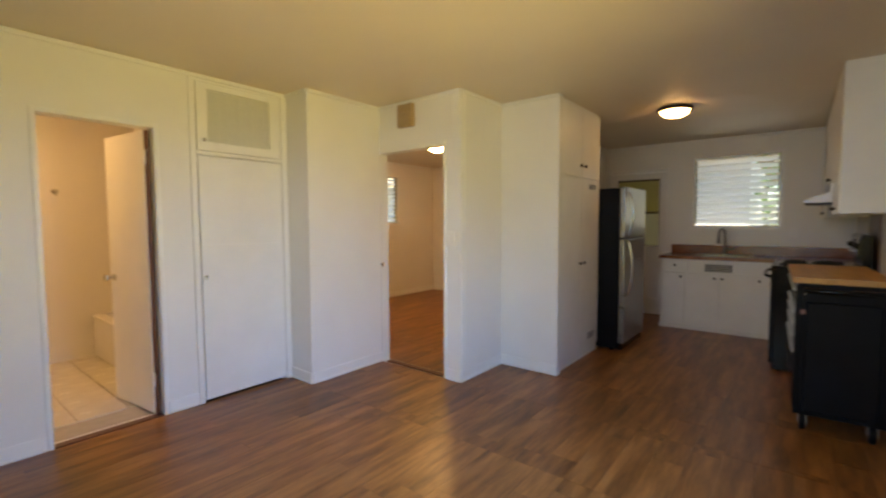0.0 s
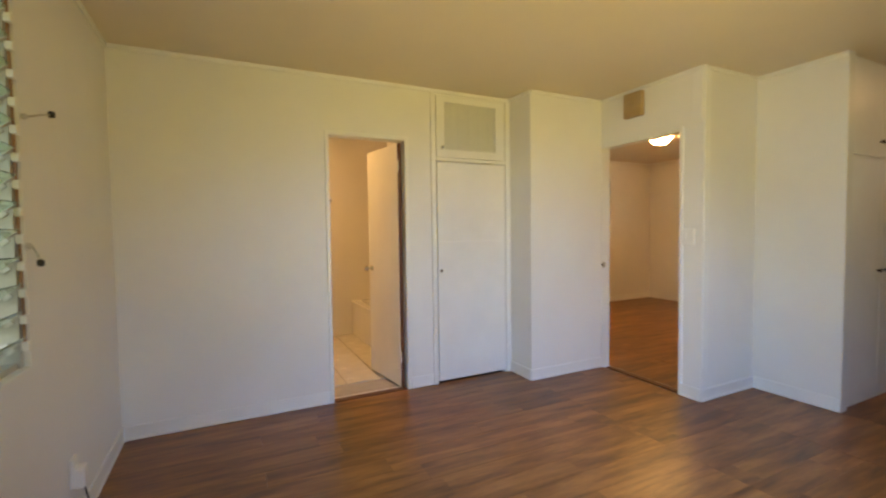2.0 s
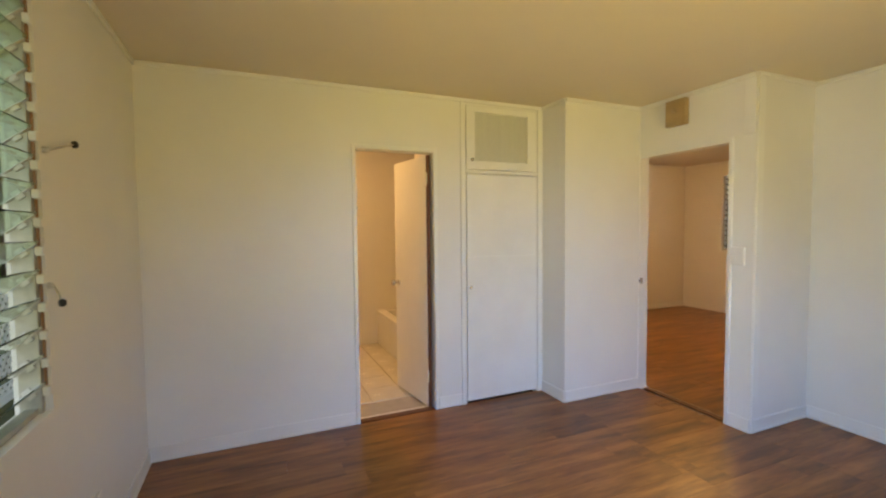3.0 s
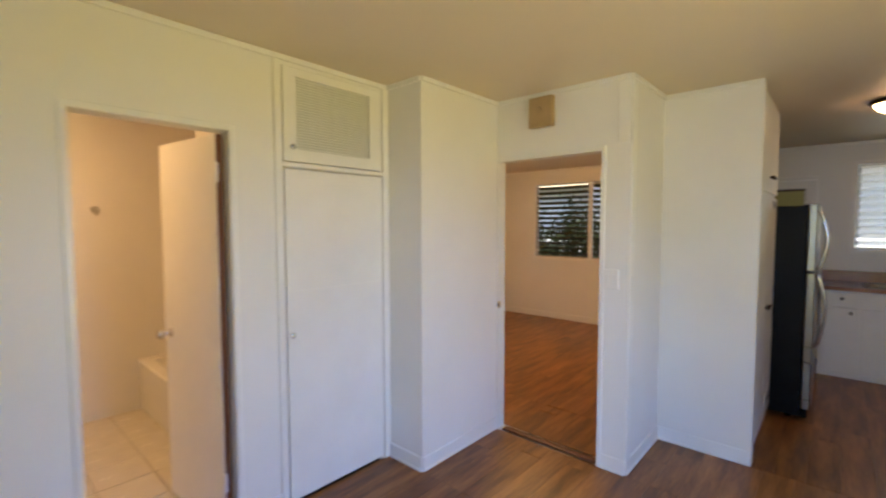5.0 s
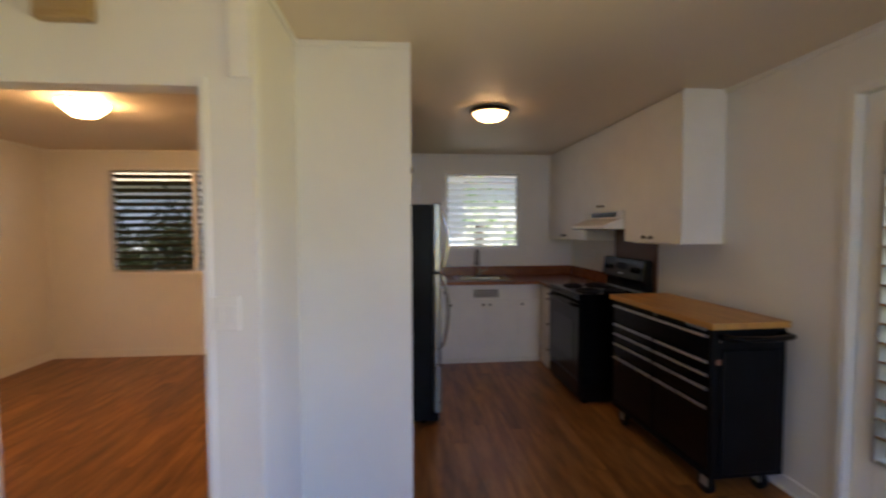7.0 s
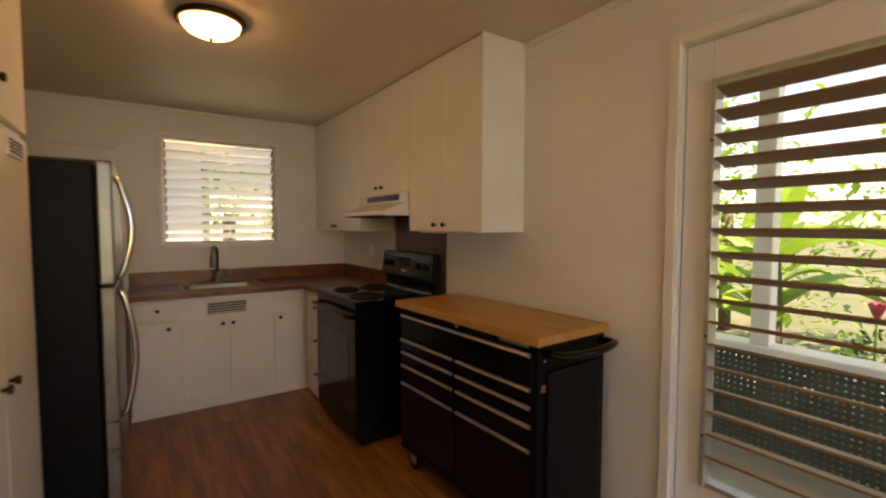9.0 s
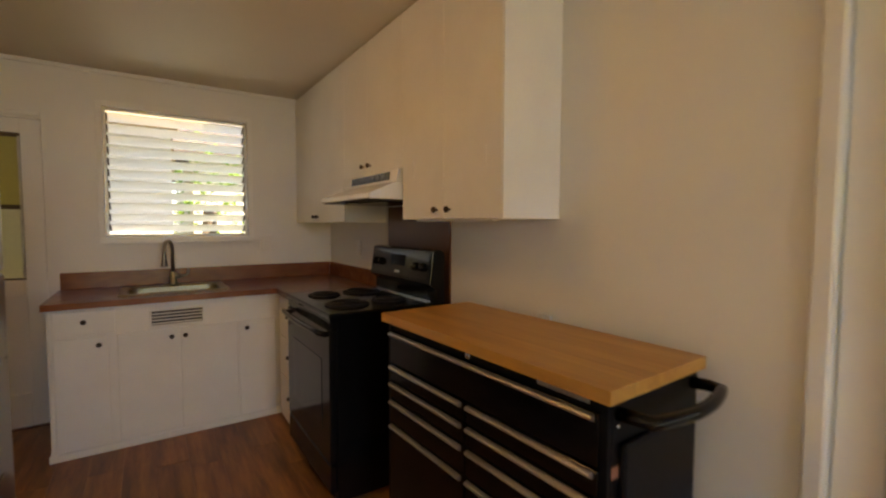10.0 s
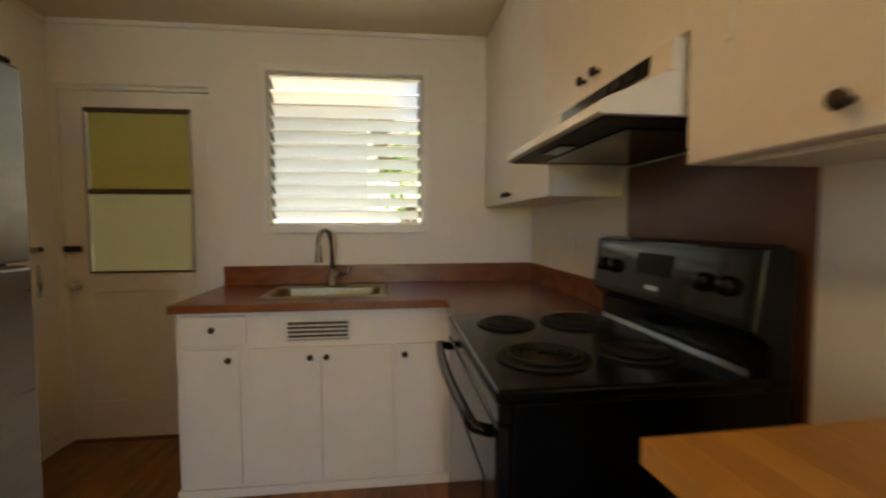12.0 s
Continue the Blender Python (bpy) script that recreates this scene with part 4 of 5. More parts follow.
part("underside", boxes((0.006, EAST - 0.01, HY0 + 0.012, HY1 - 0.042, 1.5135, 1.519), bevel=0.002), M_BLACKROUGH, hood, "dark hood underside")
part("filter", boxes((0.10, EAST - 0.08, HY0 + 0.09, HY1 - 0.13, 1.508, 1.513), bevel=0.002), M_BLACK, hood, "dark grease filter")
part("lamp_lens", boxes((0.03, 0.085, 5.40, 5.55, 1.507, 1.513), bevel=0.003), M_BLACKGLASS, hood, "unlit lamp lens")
solid("splash_board", boxes((EAST - 0.012, EAST - 0.001, 5.066, 5.822, 0.7, 1.506), bevel=0.001), M_BOARD, "dark brown splash board on the wall behind the range", "splashback", kind="structure")

# electric range
SY0, SY1, SX0, SX1 = 5.066, 5.826, -0.225, 0.435
ST = 0.962
rng_ = thing("electric_range", (0.1, 5.35, 0.0), "black freestanding electric coil range with oven", "range")
part("body", boxes((SX0 + 0.035, SX1, SY0, SY1, 0.02, ST - 0.03), bevel=0.004), M_BLACK, rng_)
cook = part("cooktop", boxes((SX0, SX1 - 0.06, SY0 - 0.002, SY1 + 0.002, ST - 0.03, ST), bevel=0.008, seg=2), M_BLACK, rng_, "black enamel cooktop")
part("trim_strip", boxes((SX1 - 0.085, SX1 - 0.072, SY0 + 0.03, SY1 - 0.05, ST, ST + 0.008)), M_CHROME, cook, "thin metal strip")
for x, y, r in ((-0.055, 5.635, 0.075), (-0.055, 5.268, 0.098), (0.185, 5.635, 0.098), (0.185, 5.268, 0.075)):
    bowl = part("drip_bowl", lathe([(r + 0.02, ST + 0.001), (r + 0.018, ST + 0.006), (r + 0.004, ST + 0.004), (r * 0.5, ST - 0.004 + 0.006), (0.01, ST + 0.002)], (x, y, 0), "z", 28), M_COIL, cook, "dark drip bowl")
    turns = 4
    coil = [(x + (0.018 + (r - 0.018) * k / (turns * 16)) * math.cos(2 * math.pi * k / 16), y + (0.018 + (r - 0.018) * k / (turns * 16)) * math.sin(2 * math.pi * k / 16), ST + 0.012) for k in range(turns * 16 + 1)]
    part("coil", tube(coil, 0.0055, 6), M_COIL, bowl, "spiral heating coil")
panel = part("back_panel", extrude_profile([(SX1, ST - 0.03), (SX1, 1.235), (SX1 - 0.035, 1.25), (SX1 - 0.075, 1.24), (SX1 - 0.10, 1.06), (SX1 - 0.06, 1.03), (SX1 - 0.06, ST - 0.03)], "y", SY0, SY1, 0.004), M_BLACK, rng_, "black control backguard")


def on_panel(u0, u1, v0, v1, lift):
    """A slab on the sloped face of the backguard; v runs from 0 at its foot to 1 at its top."""
    a, b = Vector((SX1 - 0.10, 1.06)), Vector((SX1 - 0.075, 1.24))
    n = Vector((-(b - a).y, (b - a).x)).normalized()
    p, q = a.lerp(b, v0), a.lerp(b, v1)
    pts = [p, q, q + n * lift, p + n * lift]
    return extrude_profile([tuple(k) for k in pts], "y", u0, u1)


part("glass_panel", on_panel(SY0 + 0.03, SY1 - 0.03, 0.12, 0.9, 0.002), M_BLACKGLASS, panel, "glossy black control glass")
for y in (5.15, 5.23, 5.67, 5.75):
    c = Vector((SX1 - 0.10, 1.06)).lerp(Vector((SX1 - 0.075, 1.24)), 0.5)
    part("control_knob", lathe([(0.024, -0.002), (0.024, -0.012), (0.019, -0.026), (0.001, -0.027)], (c.x, y, c.y), "x", 18), M_BLACK, panel, "black control knob")
part("display", on_panel(5.36, 5.54, 0.45, 0.8, 0.0035), M_BLACKROUGH, panel, "clock display")
part("badge", on_panel(5.42, 5.48, 0.2, 0.27, 0.0035), M_ALU, panel, "small plain badge")
odoor = part("oven_door", boxes((SX0, SX0 + 0.034, SY0 + 0.004, SY1 - 0.004, 0.225, 0.885), bevel=0.006, seg=2), M_BLACK, rng_)
part("window", boxes((SX0 - 0.003, SX0 + 0.001, SY0 + 0.12, SY1 - 0.12, 0.36, 0.72), bevel=0.001), M_BLACKGLASS, odoor, "dark oven window")
part("handle", tube([(SX0 + 0.002, SY0 + 0.05, 0.855), (SX0 - 0.035, SY0 + 0.055, 0.866)] + arc((SX0 - 0.04, SY0 + 0.07, 0.870), (SX0 - 0.04, SY1 - 0.07, 0.870), (-0.012, 0, 0), 10) + [(SX0 - 0.035, SY1 - 0.055, 0.866), (SX0 + 0.002, SY1 - 0.05, 0.855)], 0.014, 10), M_BLACK, odoor, "curved black handle")
part("front_lip", boxes((SX0 + 0.004, SX0 + 0.035, SY0 + 0.002, SY1 - 0.002, 0.889, ST - 0.031), bevel=0.004), M_BLACK, rng_)
part("storage_drawer", boxes((SX0 + 0.002, SX0 + 0.034, SY0 + 0.004, SY1 - 0.004, 0.07, 0.215), bevel=0.006), M_BLACK, rng_)
for x in (SX0 + 0.08, SX1 - 0.06):
    for y in (SY0 + 0.05, SY1 - 0.05):
        part("foot", lathe([(0.018, 0.0), (0.018, 0.018), (0.01, 0.022)], (x, y, 0), "z", 12), M_BLACK, rng_)

# rolling tool chest with a wooden top
CX0, CX1, CY0, CY1, CZ = -0.062, 0.392, 3.685, 4.752, 1.010
chest = thing("tool_chest", (0.17, 4.22, 0.0), "black rolling tool chest with nine drawers and silver pulls", "tool chest")
chest.rotation_euler = (0, 0, radians(2.1))
part("body", boxes((CX0 + 0.022, CX1, CY0, CY1, 0.13, 0.972), bevel=0.004), M_BLACKROUGH, chest)
part("front_frame", boxes((CX0 + 0.006, CX0 + 0.022, CY0, CY0 + 0.02, 0.13, 0.972), (CX0 + 0.006, CX0 + 0.022, CY1 - 0.02, CY1, 0.13, 0.972), (CX0 + 0.006, CX0 + 0.022, CY0 + 0.02, CY1 - 0.02, 0.955, 0.972), (CX0 + 0.006, CX0 + 0.022, CY0 + 0.02, CY1 - 0.02, 0.13, 0.16)), M_BLACKROUGH, chest)
top = part("wooden_top", boxes((CX0 - 0.02, CX1 + 0.002, CY0 - 0.022, CY1 + 0.015, 0.9745, 0.9785)), M_BUTCHER, chest, "honey-coloured butcher-block top")
nst = 9
for i in range(nst):
    w = (CX1 + 0.002 - CX0 + 0.02) / nst
    part("stave", boxes((CX0 - 0.02 + i * w, CX0 - 0.02 + (i + 1) * w - 0.0001, CY0 - 0.022, CY1 + 0.015, 0.979, CZ), bevel=0.0003), M_BUTCHER, top)


def drawer(y0, y1, z0, z1, parent):
    d = part("drawer", boxes((CX0, CX0 + 0.021, y0, y1, z0, z1), bevel=0.003), M_BLACK, parent)
    part("pull", extrude_profile([(CX0 - 0.001, z1 - 0.018), (CX0 - 0.013, z1 - 0.015), (CX0 - 0.017, z1 - 0.008), (CX0 - 0.013, z1 - 0.002), (CX0 - 0.001, z1)], "y", y0 + 0.011, y1 - 0.011), M_ALU, d, "full-width silver pull")
    return d


ymid = (CY0 + CY1) / 2
d0 = drawer(CY0 + 0.022, CY1 - 0.022, 0.80, 0.934, chest)
part("lock", lathe([(0.014, 0.0), (0.014, -0.006), (0.010, -0.009), (0.001, -0.009)], (CX0 + 0.006, 4.205, 0.957), "x", 16), M_CHROME, chest, "round chrome lock")
part("name_plate", boxes((CX0 + 0.002, CX0 + 0.006, CY0 + 0.05, CY0 + 0.22, 0.952, 0.967), bevel=0.001), M_ALU, chest, "small plain badge")
for y0, y1 in ((CY0 + 0.022, ymid - 0.006), (ymid + 0.006, CY1 - 0.022)):
    z1 = 0.791
    for h in (0.074, 0.078, 0.105, 0.37):
        drawer(y0, y1, max(0.165, z1 - h + 0.008), z1, chest)
        z1 -= h
for y0, nm in ((CY0 - 0.028, "end_cap"),):
    part(nm, boxes((CX0 + 0.05, CX1 - 0.05, CY0 - 0.02, CY0 - 0.001, 0.16, 0.86), bevel=0.01, seg=2), M_BLACKROUGH, chest, "moulded black end panel")
part("push_handle", tube([(CX0 + 0.045, CY0 - 0.002, 0.935), (CX0 + 0.045, CY0 - 0.05, 0.94)] + arc((CX0 + 0.05, CY0 - 0.085, 0.94), (CX1 - 0.05, CY0 - 0.085, 0.94), (0, -0.03, 0), 12) + [(CX1 - 0.04, CY0 - 0.05, 0.94), (CX1 - 0.04, CY0 - 0.002, 0.935)], 0.017, 12), M_BLACK, chest, "black tubular push handle")
part("side_label", boxes((CX0 + 0.024, CX0 + 0.072, CY0 - 0.0013, CY0 - 0.0001, 0.775, 0.805)), M_STICKER, chest, "small pinkish-orange sticker")
part("corner_bolt", lathe([(0.007, 0.0), (0.007, -0.004), (0.001, -0.006)], (CX0 + 0.045, CY0, 0.905), "y", 10), M_CHROME, chest)
for x in (CX0 + 0.06, CX1 - 0.06):
    for y in (CY0 + 0.09, CY1 - 0.09):
        c = part("caster", boxes((x - 0.035, x + 0.035, y - 0.04, y + 0.04, 0.118, 0.13), (x - 0.024, x - 0.019, y - 0.025, y + 0.03, 0.05, 0.118), (x + 0.019, x + 0.024, y - 0.025, y + 0.03, 0.05, 0.118)), M_METALFRAME, chest, "steel caster bracket")
        part("wheel", lathe([(0.02, -0.017), (0.056, -0.016), (0.06, -0.010), (0.06, 0.010), (0.056, 0.016), (0.02, 0.017)], (x, y + 0.01, 0.06), "x", 24), M_BLACKROUGH, c, "black rubber wheel")

# refrigerator
FX, FY0, FY1, FZ = -1.487, 4.805, 5.575, 1.725
fridge = thing("refrigerator", (-1.85, 5.18, 0.0), "top-freezer refrigerator with black sides and brushed steel doors", "refrigerator")
part("body", boxes((-2.20, FX - 0.004, FY0, FY1, 0.03, FZ - 0.012), bevel=0.006), M_BLACKROUGH, fridge, "black textured cabinet")
for z0, z1, hz0, hz1 in ((0.09, 1.185, 0.60, 1.165), (1.195, FZ, 1.215, 1.66)):
    dd = part("door", boxes((FX, FX + 0.06, FY0 + 0.002, FY1 - 0.002, z0, z1), bevel=0.012, seg=3), M_STEEL, fridge, "brushed steel door")
    hy = FY0 + 0.06
    part("handle", tube([(FX + 0.058, hy, hz0), (FX + 0.075, hy, hz0 + 0.012)] + arc((FX + 0.083, hy, hz0 + 0.03), (FX + 0.083, hy, hz1 - 0.03), (0.036, 0, 0), 12) + [(FX + 0.075, hy, hz1 - 0.012), (FX + 0.058, hy, hz1)], 0.014, 12), M_CHROME, dd, "curved chrome bar handle")
part("grille", boxes((FX - 0.003, FX + 0.04, FY0 + 0.02, FY1 - 0.02, 0.02, 0.085), bevel=0.004), M_BLACK, fridge)
part("hinge_cover", boxes((FX - 0.06, FX + 0.05, FY1 - 0.09, FY1 - 0.02, FZ, FZ + 0.018), bevel=0.005), M_BLACK, fridge)
for x in (-2.12, FX - 0.08):
    for y in (FY0 + 0.06, FY1 - 0.06):
        part("foot", lathe([(0.02, 0.0), (0.02, 0.03)], (x, y, 0), "z", 12), M_BLACK, fridge)

# bathroom
tub = thing("bathtub", (-4.98, 1.75, 0.0), "white enamel alcove bathtub", "bathtub")
TX0, TX1, TY0, TY1 = BATH_W + 0.002, -4.305, 1.36, 2.148
part("apron", boxes((TX0, TX1, TY0, TY0 + 0.05, 0.004, 0.40), bevel=0.012, seg=2), M_TUB, tub)
part("rim", boxes((TX0, TX1, TY0 - 0.01, TY0 + 0.09, 0.40, 0.43), (TX0, TX1, TY1 - 0.07, TY1, 0.40, 0.43), (TX0, TX0 + 0.08, TY0 + 0.09, TY1 - 0.07, 0.40, 0.43), (TX1 - 0.08, TX1, TY0 + 0.09, TY1 - 0.07, 0.40, 0.43), bevel=0.008, seg=2), M_TUB, tub)
part("basin", boxes((TX0 + 0.08, TX1 - 0.08, TY0 + 0.09, TY1 - 0.07, 0.08, 0.10), (TX0 + 0.06, TX0 + 0.085, TY0 + 0.06, TY1 - 0.06, 0.08, 0.41), (TX1 - 0.085, TX1 - 0.06, TY0 + 0.06, TY1 - 0.06, 0.08, 0.41), (TX0 + 0.08, TX1 - 0.08, TY0 + 0.07, TY0 + 0.095, 0.08, 0.41), (TX0 + 0.08, TX1 - 0.08, TY1 - 0.075, TY1 - 0.05, 0.08, 0.41)), M_TUB, tub)
hook = thing("robe_hook", (BATH_W, 1.11, 1.66), "dull grey metal robe hook on the bathroom wall", "hook")
part("plate", lathe([(0.028, 0.001), (0.028, 0.006), (0.012, 0.012), (0.010, 0.04), (0.018, 0.046), (0.016, 0.056), (0.001, 0.058)], (BATH_W, 1.11, 1.69), "x", 16), M_METALFRAME, hook)
part("prong", tube([(BATH_W + 0.01, 1.11, 1.675), (BATH_W + 0.03, 1.11, 1.65), (BATH_W + 0.055, 1.11, 1.665)], 0.006, 8), M_METALFRAME, hook)
rail = thing("towel_rail", (BATH_W + 0.4, 2.1, 1.25), "white towel rail over the bathtub", "towel rail")
part("bar", tube([(-5.5, 2.09, 1.25), (-4.6, 2.09, 1.25)], 0.011, 10), M_PLASTIC, rail)
for x in (-5.5, -4.6):
    part("bracket", boxes((x - 0.02, x + 0.02, 2.075, 2.149, 1.225, 1.275), bevel=0.005), M_PLASTIC, rail)

# window opener stay on the living-room wall
for cx, cz, dx, dz in ((-2.225, 1.722, -0.175, 0.05), (-2.208, 1.27, 0.0, -0.06)):
    stay = thing("window_crank", (cx, SOUTH, cz), "small dark crank lever beside the jalousie window", "crank", "window cranks")
    part("pivot", lathe([(0.011, 0.001), (0.011, 0.012), (0.006, 0.018), (0.001, 0.019)], (cx, SOUTH, cz), "y", 12), M_CLIP, stay)
    part("arm", tube([(cx, SOUTH + 0.016, cz), (cx + dx * 0.5, SOUTH + 0.03, cz + dz * 0.55), (cx + dx, SOUTH + 0.034, cz + dz)], 0.0035, 8), M_METALFRAME, stay)
    part("knob", lathe([(0.001, 0.0), (0.012, 0.003), (0.014, 0.012), (0.010, 0.02), (0.001, 0.022)], (cx + dx, SOUTH + 0.026, cz + dz), "y", 14), M_CABLE, stay)

# ---- outside ----
GZ = -0.35
solid("ground", boxes((-400, 400, -400, 400, GZ - 0.5, GZ)), M_GROUND, "grass and bare earth round the cottage", "ground", kind="structure")
solid("pavement", boxes((EAST + 0.1, 2.25, SOUTH - 1.0, 6.7, GZ, -0.06), bevel=0.01), M_CONCRETE, "concrete slab of the lanai", "pavement", kind="structure")

rail_wall = thing("lanai_screen", (2.05, 1.3, -0.06), "grey pierced lanai screen with a white ledge", "screen")
part("ledge", boxes((1.96, 2.16, -1.5, 6.6, 0.62, 0.67), bevel=0.006), M_TRIM, rail_wall, "white painted ledge")
bm = bmesh.new()
for i in range(17):
    z = -0.045 + i * 0.0385
    box(bm, 2.03, 2.06, -1.5, 6.6, z, z + 0.024)
for i in range(int(8.1 / 0.0385)):
    y = -1.5 + i * 0.0385
    box(bm, 2.032, 2.058, y, y + 0.022, -0.055, 0.62)
tagged(part("pierced_sheet", bm, M_GREYBLOCK, rail_wall), kind="stuff")
for y in (6.4, 3.66, 0.9, -1.4):
    p = thing("lanai_post", (2.06, y, -0.06), "white painted square lanai post", "post", "lanai posts")
    part("shaft", boxes((2.005, 2.115, y - 0.055, y + 0.055, 0.671, CEIL + 0.138), bevel=0.006), M_TRIM, p)
    part("cap", boxes((1.98, 2.14, y - 0.08, y + 0.08, CEIL + 0.05, CEIL + 0.139), bevel=0.005), M_TRIM, p)
solid("lanai_beam", boxes((2.0, 2.12, SOUTH - 1.1, NORTH, CEIL - 0.12, CEIL + 0.049), bevel=0.006), M_TRIM, "white painted beam along the lanai eaves", "beam", kind="structure")


def leaf_blade(bm, root, way, length, width, droop, n=7):
    """One broad leaf: a folded strip that rises along way and droops."""
    way = Vector(way).normalized()
    side = way.cross(Vector((0, 0, 1)))
    side = side.normalized() if side.length > 1e-3 else Vector((1, 0, 0))
    prev = None
    for i in range(n + 1):
        f = i / n
        c = Vector(root) + way * length * f + Vector((0, 0, -droop * length * f * f))
        w = width * (math.sin(math.pi * min(1, 0.12 + f * 0.88)) ** 0.7) * 0.5 + 0.004
        lift = Vector((0, 0, w * 0.35))
        row = [bm.verts.new(c - side * w + lift), bm.verts.new(c), bm.verts.new(c + side * w + lift)]
        if prev:
            for a in (0, 1):
                bm.faces.new((prev[a], prev[a + 1], row[a + 1], row[a]))
        prev = row


def banana(x, y, h, seed, label):
    r = random.Random(seed)
    t = thing("banana_plant", (x, y, GZ), label, "plant", "garden plants")
    part("stem", lathe([(0.10, GZ), (0.085, GZ + h * 0.3), (0.05, GZ + h * 0.6), (0.02, GZ + h * 0.7)], (x, y, 0), "z", 12), M_BARK, t)
    bm = bmesh.new()
    for k in range(13):
        a = 2 * math.pi * (k * 0.381 + r.random() * 0.1)
        up = r.uniform(0.4, 1.5)
        leaf_blade(bm, (x, y, GZ + h * r.uniform(0.35, 0.7)), (math.cos(a), math.sin(a), up), h * r.uniform(0.4, 0.62), r.uniform(0.2, 0.36), r.uniform(0.3, 0.8))
    part("leaves", bm, M_LEAFBRIGHT, t)
    return t


def shrub(x, y, r0, h, seed, label, z0=GZ, count=900, mat=M_LEAF, size=0.11):
    """Trunk, limbs and a loose crown of small folded leaves in clumps."""
    r = random.Random(seed)
    t = thing("tree" if h > 2.4 else "shrub", (x, y, z0), label, "tree" if h > 2.4 else "shrub", "garden plants")
    part("trunk", tube([(x, y, z0), (x + r.uniform(-.1, .1), y, z0 + h * 0.3), (x + r.uniform(-.15, .15), y + r.uniform(-.1, .1), z0 + h * 0.6)], 0.03 + 0.02 * h, 8), M_BARK, t)
    bm = bmesh.new()
    vs, fs = [], []
    clumps = [(Vector((x, y, z0 + h * 0.62)) + Vector((r.gauss(0, r0 * 0.5), r.gauss(0, r0 * 0.5), r.gauss(0, h * 0.17))), r.uniform(0.25, 0.55) * r0) for _ in range(16)]
    for _ in range(count):
        c, cr = r.choice(clumps)
        p = c + Vector((r.gauss(0, 1), r.gauss(0, 1), r.gauss(0, 1))) * cr * 0.6
        d = Vector((r.gauss(0, 1), r.gauss(0, 1), r.gauss(-0.2, 0.6))).normalized()
        s = d.cross(Vector((0, 0, 1)))
        s = s.normalized() if s.length > 1e-3 else Vector((1, 0, 0))
        L = size * r.uniform(0.6, 1.3)
        n = len(vs)
        vs += [p, p + d * L * 0.5 + s * L * 0.3 + Vector((0, 0, 0.02)), p + d * L, p + d * L * 0.5 - s * L * 0.3 + Vector((0, 0, 0.02))]
        fs += [(n, n + 1, n + 2), (n, n + 2, n + 3)]
    bm.free()
    me = bpy.data.meshes.new("crown")
    me.from_pydata([tuple(v) for v in vs], [], fs)
    me.materials.append(mat)
    hang(new("crown", me), t)
    return t


banana(3.5, 4.1, 2.4, 1, "broad-leaved green banana plant beyond the lanai")
banana(4.4, 3.0, 2.7, 2, "broad-leaved green banana plant beyond the lanai")
banana(3.9, 5.3, 2.2, 3, "broad-leaved green banana plant beyond the lanai")
banana(2.9, 4.9, 1.9, 6, "broad-leaved green banana plant beyond the lanai")
banana(5.0, 4.6, 2.6, 7, "broad-leaved green banana plant beyond the lanai")
banana(3.2, 2.2, 1.7, 5, "broad-leaved green banana plant beyond the lanai")
shrub(6.5, 3.0, 1.6, 3.2, 11, "leafy garden tree in sunlight", mat=M_LEAFBRIGHT, count=1600, size=0.16)
shrub(7.0, 6.0, 1.8, 3.6, 12, "leafy garden tree in sunlight", mat=M_LEAFBRIGHT, count=1600, size=0.16)
shrub(6.8, 0.2, 1.8, 3.4, 13, "leafy garden tree in sunlight", mat=M_LEAFBRIGHT, count=1600, size=0.16)
shrub(3.1, 3.5, 0.4, 0.9, 14, "low flowering shrub beside the lanai", count=400, size=0.08)
fl = thing("pink_flower", (3.0, 3.3, GZ), "pink upright garden flower", "flower")
part("stalk", tube([(3.0, 3.3, GZ), (3.01, 3.3, 0.8)], 0.008, 6), M_LEAF, fl)
bm = bmesh.new()
for k in range(9):
    leaf_blade(bm, (3.01, 3.3, 0.78), (math.cos(k * 0.7), math.sin(k * 0.7), 2.2), 0.16, 0.05, 0.1, 4)
part("petals", bm, M_PETAL, fl)
solid("garden_path", boxes((4.2, 5.6, -6, 9, GZ, GZ + 0.02)), M_CONCRETE, "pale concrete garden path", "pavement", kind="structure")

# lattice fence and garden on the living-room side
fence = thing("lattice_fence", (-5.0, -2.5, GZ), "white wooden lattice fence panels", "fence")
lat = mesh_of("lath", boxes((-0.02, 0.02, -0.004, 0.004, -0.92, 0.92)), M_TRIM)
F0, F1, FT = -9.5, -1.0, 0.92
for k in range(int((F1 - F0 + 1.25) / 0.115)):
    x = F0 - 1.25 / 2 + k * 0.115 + 0.62
    if F0 + 0.62 < x < F1 - 0.62:
        piece("lath", lat, fence, pose(x, -2.5, (FT + GZ) / 2, 0, 45, 0))
        piece("lath", lat, fence, pose(x, -2.491, (FT + GZ) / 2, 0, -45, 0))
for s in ((F0, F1, -2.53, -2.46, FT - 0.05, FT + 0.03), (F0, F1, -2.53, -2.46, GZ, GZ + 0.08)):
    part("rail", boxes(s, bevel=0.004), M_TRIM, fence)
for k in range(5):
    x = F0 + k * (F1 - F0) / 4
    part("post", boxes((x - 0.045, x + 0.045, -2.54, -2.45, GZ, FT + 0.1), bevel=0.004), M_TRIM, fence)
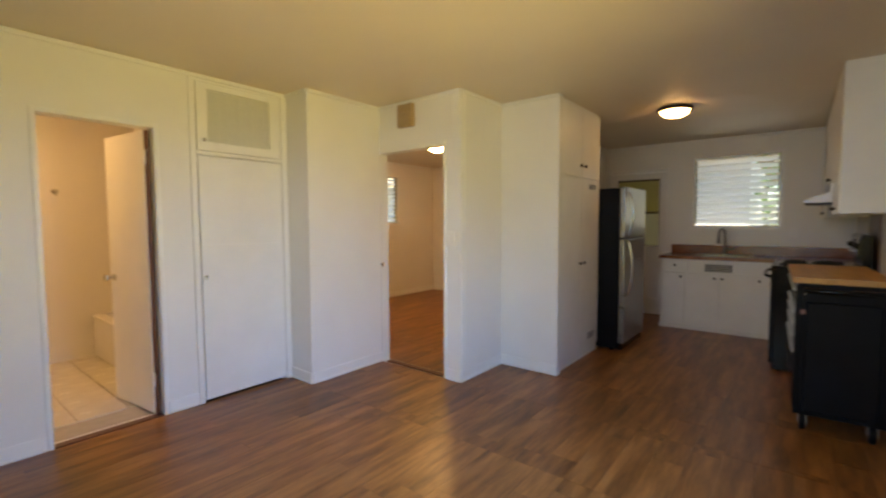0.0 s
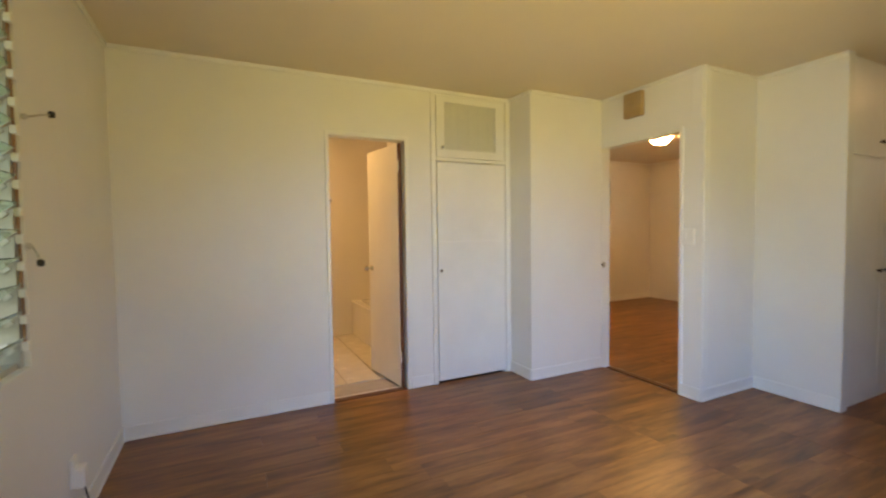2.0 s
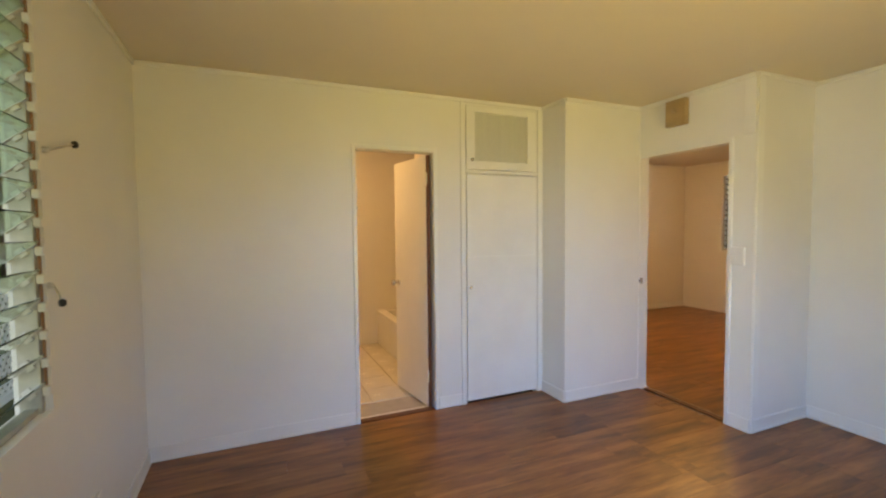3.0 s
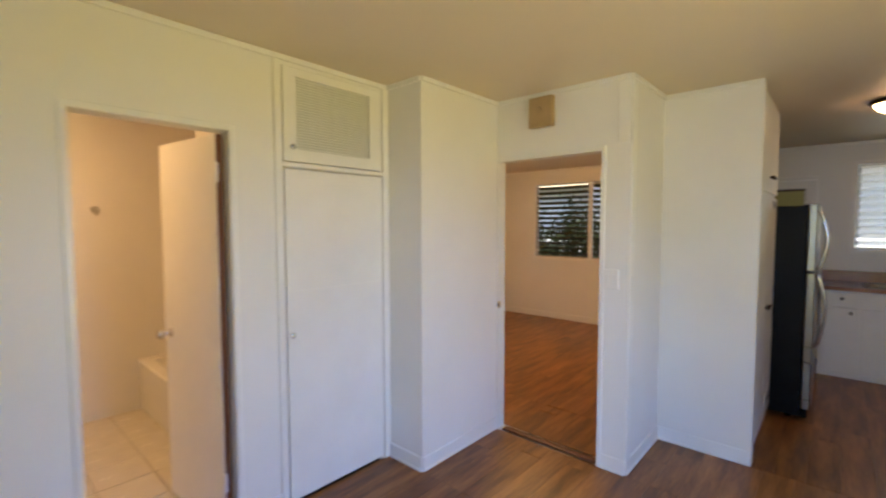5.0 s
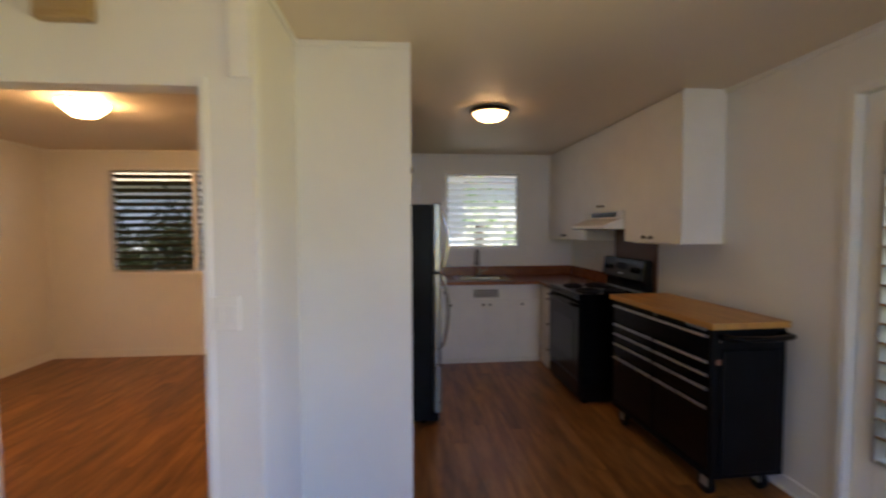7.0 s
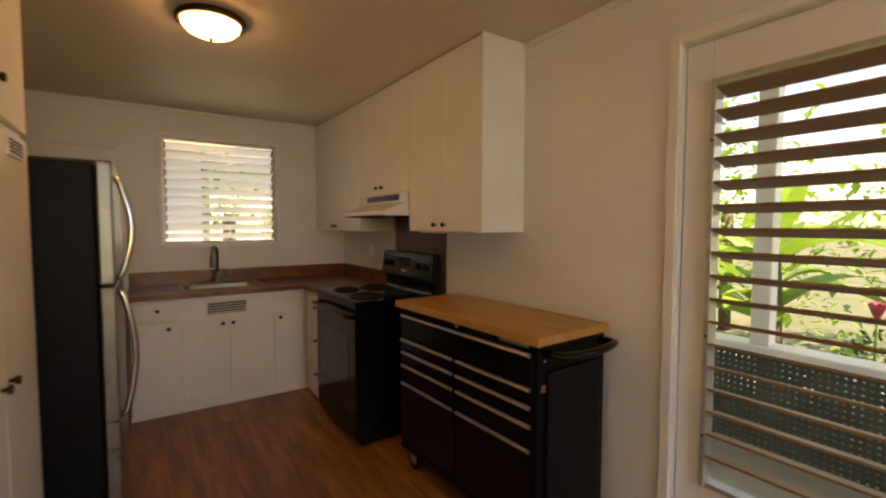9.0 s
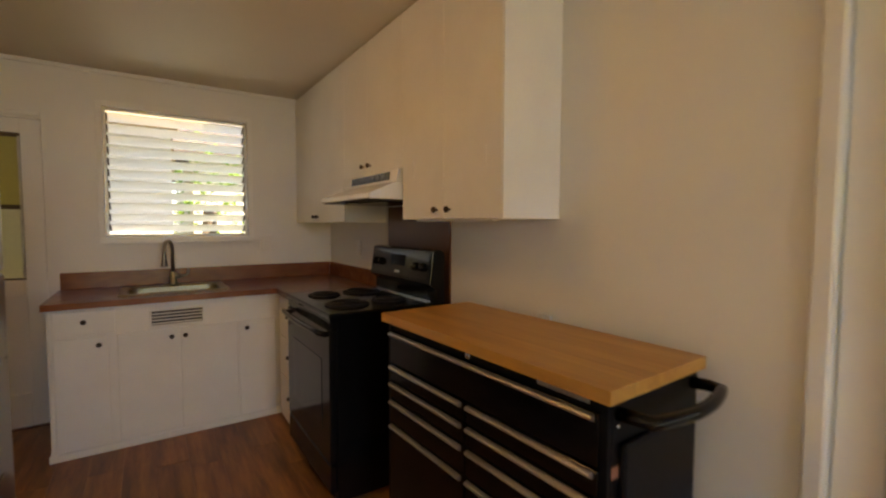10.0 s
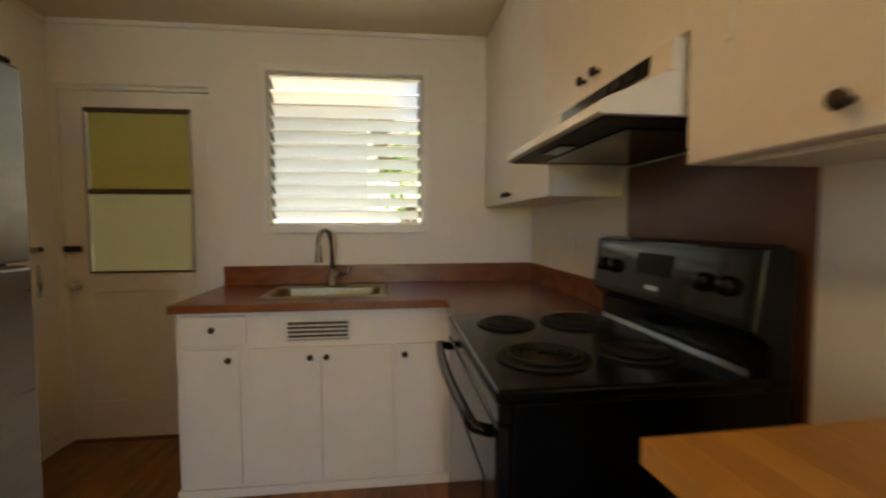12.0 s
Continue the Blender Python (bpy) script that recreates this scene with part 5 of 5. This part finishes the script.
for i, (x, y, r0, h) in enumerate(((-6.8, -3.6, 0.9, 2.2), (-8.6, -3.2, 1.0, 2.3), (-5.2, -3.8, 0.9, 2.0), (-10.5, -2.2, 1.4, 3.2), (-3.2, -4.2, 1.2, 2.8), (-1.0, -4.6, 1.5, 3.4), (1.2, -4.4, 1.4, 3.2))):
    shrub(x, y, r0, h, 30 + i, "dense green garden shrub behind the lattice fence" if h < 2.4 else "leafy green garden tree behind the fence", count=1100, mat=M_LEAFBRIGHT if i % 2 else M_LEAF, size=0.14)


def house(x0, x1, y0, y1, h, label, eave=0.7, windows=(), mat=M_OUTWALL, roof=M_ROOF):
    t = thing("neighbour_house", ((x0 + x1) / 2, (y0 + y1) / 2, GZ), label, "house", "neighbouring houses")
    part("wall", boxes((x0, x1, y0, y1, GZ, GZ + h)), mat, t)
    ym = (y0 + y1) / 2
    part("roof", extrude_profile([(y0 - eave, GZ + h - 0.05), (ym, GZ + h + (y1 - y0) * 0.25), (y1 + eave, GZ + h - 0.05), (y1 + eave, GZ + h + 0.1), (ym, GZ + h + (y1 - y0) * 0.25 + 0.16), (y0 - eave, GZ + h + 0.1)], "x", x0 - eave, x1 + min(eave, 0.3)), roof, t)
    for wx, wz in windows:
        w = part("window", boxes((wx - 0.5, wx + 0.5, y0 - 0.03, y0 - 0.001, wz, wz + 1.1), bevel=0.004), M_TRIM, t)
        part("pane", boxes((wx - 0.43, wx + 0.43, y0 - 0.036, y0 - 0.031, wz + 0.07, wz + 1.03)), M_BLACKGLASS, w)
    return t


house(-3.4, -0.68, 9.0, 14.4, 2.45 - GZ, "white neighbouring house with tan eaves in sunlight", eave=0.6, windows=((-2.7, 0.6),), mat=M_OUTWHITE, roof=M_TANROOF)
house(-0.2, 8.0, 12.5, 18.0, 3.0, "cream neighbouring house in sunlight", eave=0.3, windows=((5.4, 0.6),))
house(-15.0, -5.7, 10.5, 16.0, 2.8, "pale neighbouring house with a tan roof", windows=((-9.0, 0.75),), mat=M_OUTWHITE, roof=M_TANROOF)
house(-15.0, -9.2, -8.5, -2.9, 2.9, "weathered dark green house behind the fence", mat=M_DARKBOARD)
for i, (x, y, r0, h) in enumerate(((-6.0, -3.2, 1.5, 5.2), (-7.8, -2.9, 1.6, 5.6), (-4.6, -3.3, 1.4, 4.8), (-8.4, -3.3, 0.8, 1.7), (-7.4, -4.4, 1.3, 4.4), (-9.0, -1.2, 1.6, 4.6), (-6.2, -5.0, 1.5, 4.2))):
    shrub(x, y, r0, h, 70 + i, "tall leafy tree shading the side garden" if h > 2.4 else "bright green shrub behind the lattice", count=3200, mat=M_LEAF if h > 2 else M_LEAFBRIGHT, size=0.16)
shrub(-0.15, 10.4, 0.55, 3.3, 51, "slender tree beside the kitchen window", count=420, mat=M_LEAFBRIGHT, size=0.13)
shrub(-5.5, 9.2, 1.0, 2.0, 52, "rounded dark shrub outside the bedroom", count=6500, mat=M_LEAFDARK, size=0.11)
shrub(-7.0, 9.4, 0.95, 2.3, 54, "rounded dark shrub outside the bedroom", count=6500, mat=M_LEAFDARK, size=0.11)
shrub(-9.0, 5.5, 1.4, 3.0, 53, "leafy tree outside the bedroom", count=1300, mat=M_LEAFBRIGHT, size=0.15)

# ---- floors: laminate planks along y ----
floor = thing("floor", (-1.5, 3.0, -0.01), "warm brown wood-look laminate plank floor", "floor", "", "structure")
PW, PL, GAP = 0.16, 1.3, 0.0007
rng = random.Random(4)
plank_cache = {}


def lay(x0, x1, y0, y1):
    """Rows of planks with staggered joints; each plank is its own object."""
    nrow = math.ceil((x1 - x0) / PW)
    for r in range(nrow):
        a, b = x0 + r * PW, min(x1, x0 + (r + 1) * PW)
        y = y0 - rng.random() * PL
        while y < y1:
            p, q = max(y, y0), min(y + PL, y1)
            if q - p > 0.03 and b - a > 0.01:
                key = (round(b - a, 3), round(q - p, 2))
                if key not in plank_cache:
                    hw, hl = (b - a) / 2 - GAP / 2, (q - p) / 2 - GAP / 2
                    plank_cache[key] = mesh_of("plank", extrude_profile([(-hw, -0.0105), (hw, -0.0105), (hw, -0.0005), (hw - 0.0007, 0.0), (-hw + 0.0007, 0.0), (-hw, -0.0005)], "y", -hl, hl), M_FLOOR)
                piece("plank", plank_cache[key], floor, Matrix.Translation(((a + b) / 2, (p + q) / 2, 0)))
            y += PL


lay(WEST, EAST, SOUTH, 2.275)
lay(JOG_X, EAST, 2.275, DOORWAY_Y)
lay(KITCHEN_W, EAST, K2_Y, NORTH)
lay(K1_X, EAST, DOORWAY_Y, K2_Y)
lay(-3.175, -2.43, DOORWAY_Y, DOORWAY_Y + 0.1)
lay(BED_W, K1_X - 0.1, DOORWAY_Y + 0.1, K2_Y)
lay(BED_W, BED_E, K2_Y, NORTH)

# bathroom tiles
bath_floor = thing("bathroom_floor", (-4.6, 0.5, -0.01), "cream square ceramic tile bathroom floor", "floor", "", "structure")
part("grout", boxes((BATH_W, WEST - 0.1, SOUTH, 2.15, -0.06, -0.004), (WEST - 0.1, WEST - 0.06, 0.656, 1.256, -0.06, -0.004)), M_GROUT, bath_floor)
tile_me = mesh_of("tile", boxes((-0.148, 0.148, -0.148, 0.148, -0.006, 0.004), bevel=0.002), M_TILE)
for i in range(7):
    for j in range(10):
        x, y = -5.55 + i * 0.302, -0.52 + j * 0.302
        if x < WEST - 0.24 and y < 2.0:
            piece("tile", tile_me, bath_floor, Matrix.Translation((x, y, 0)))
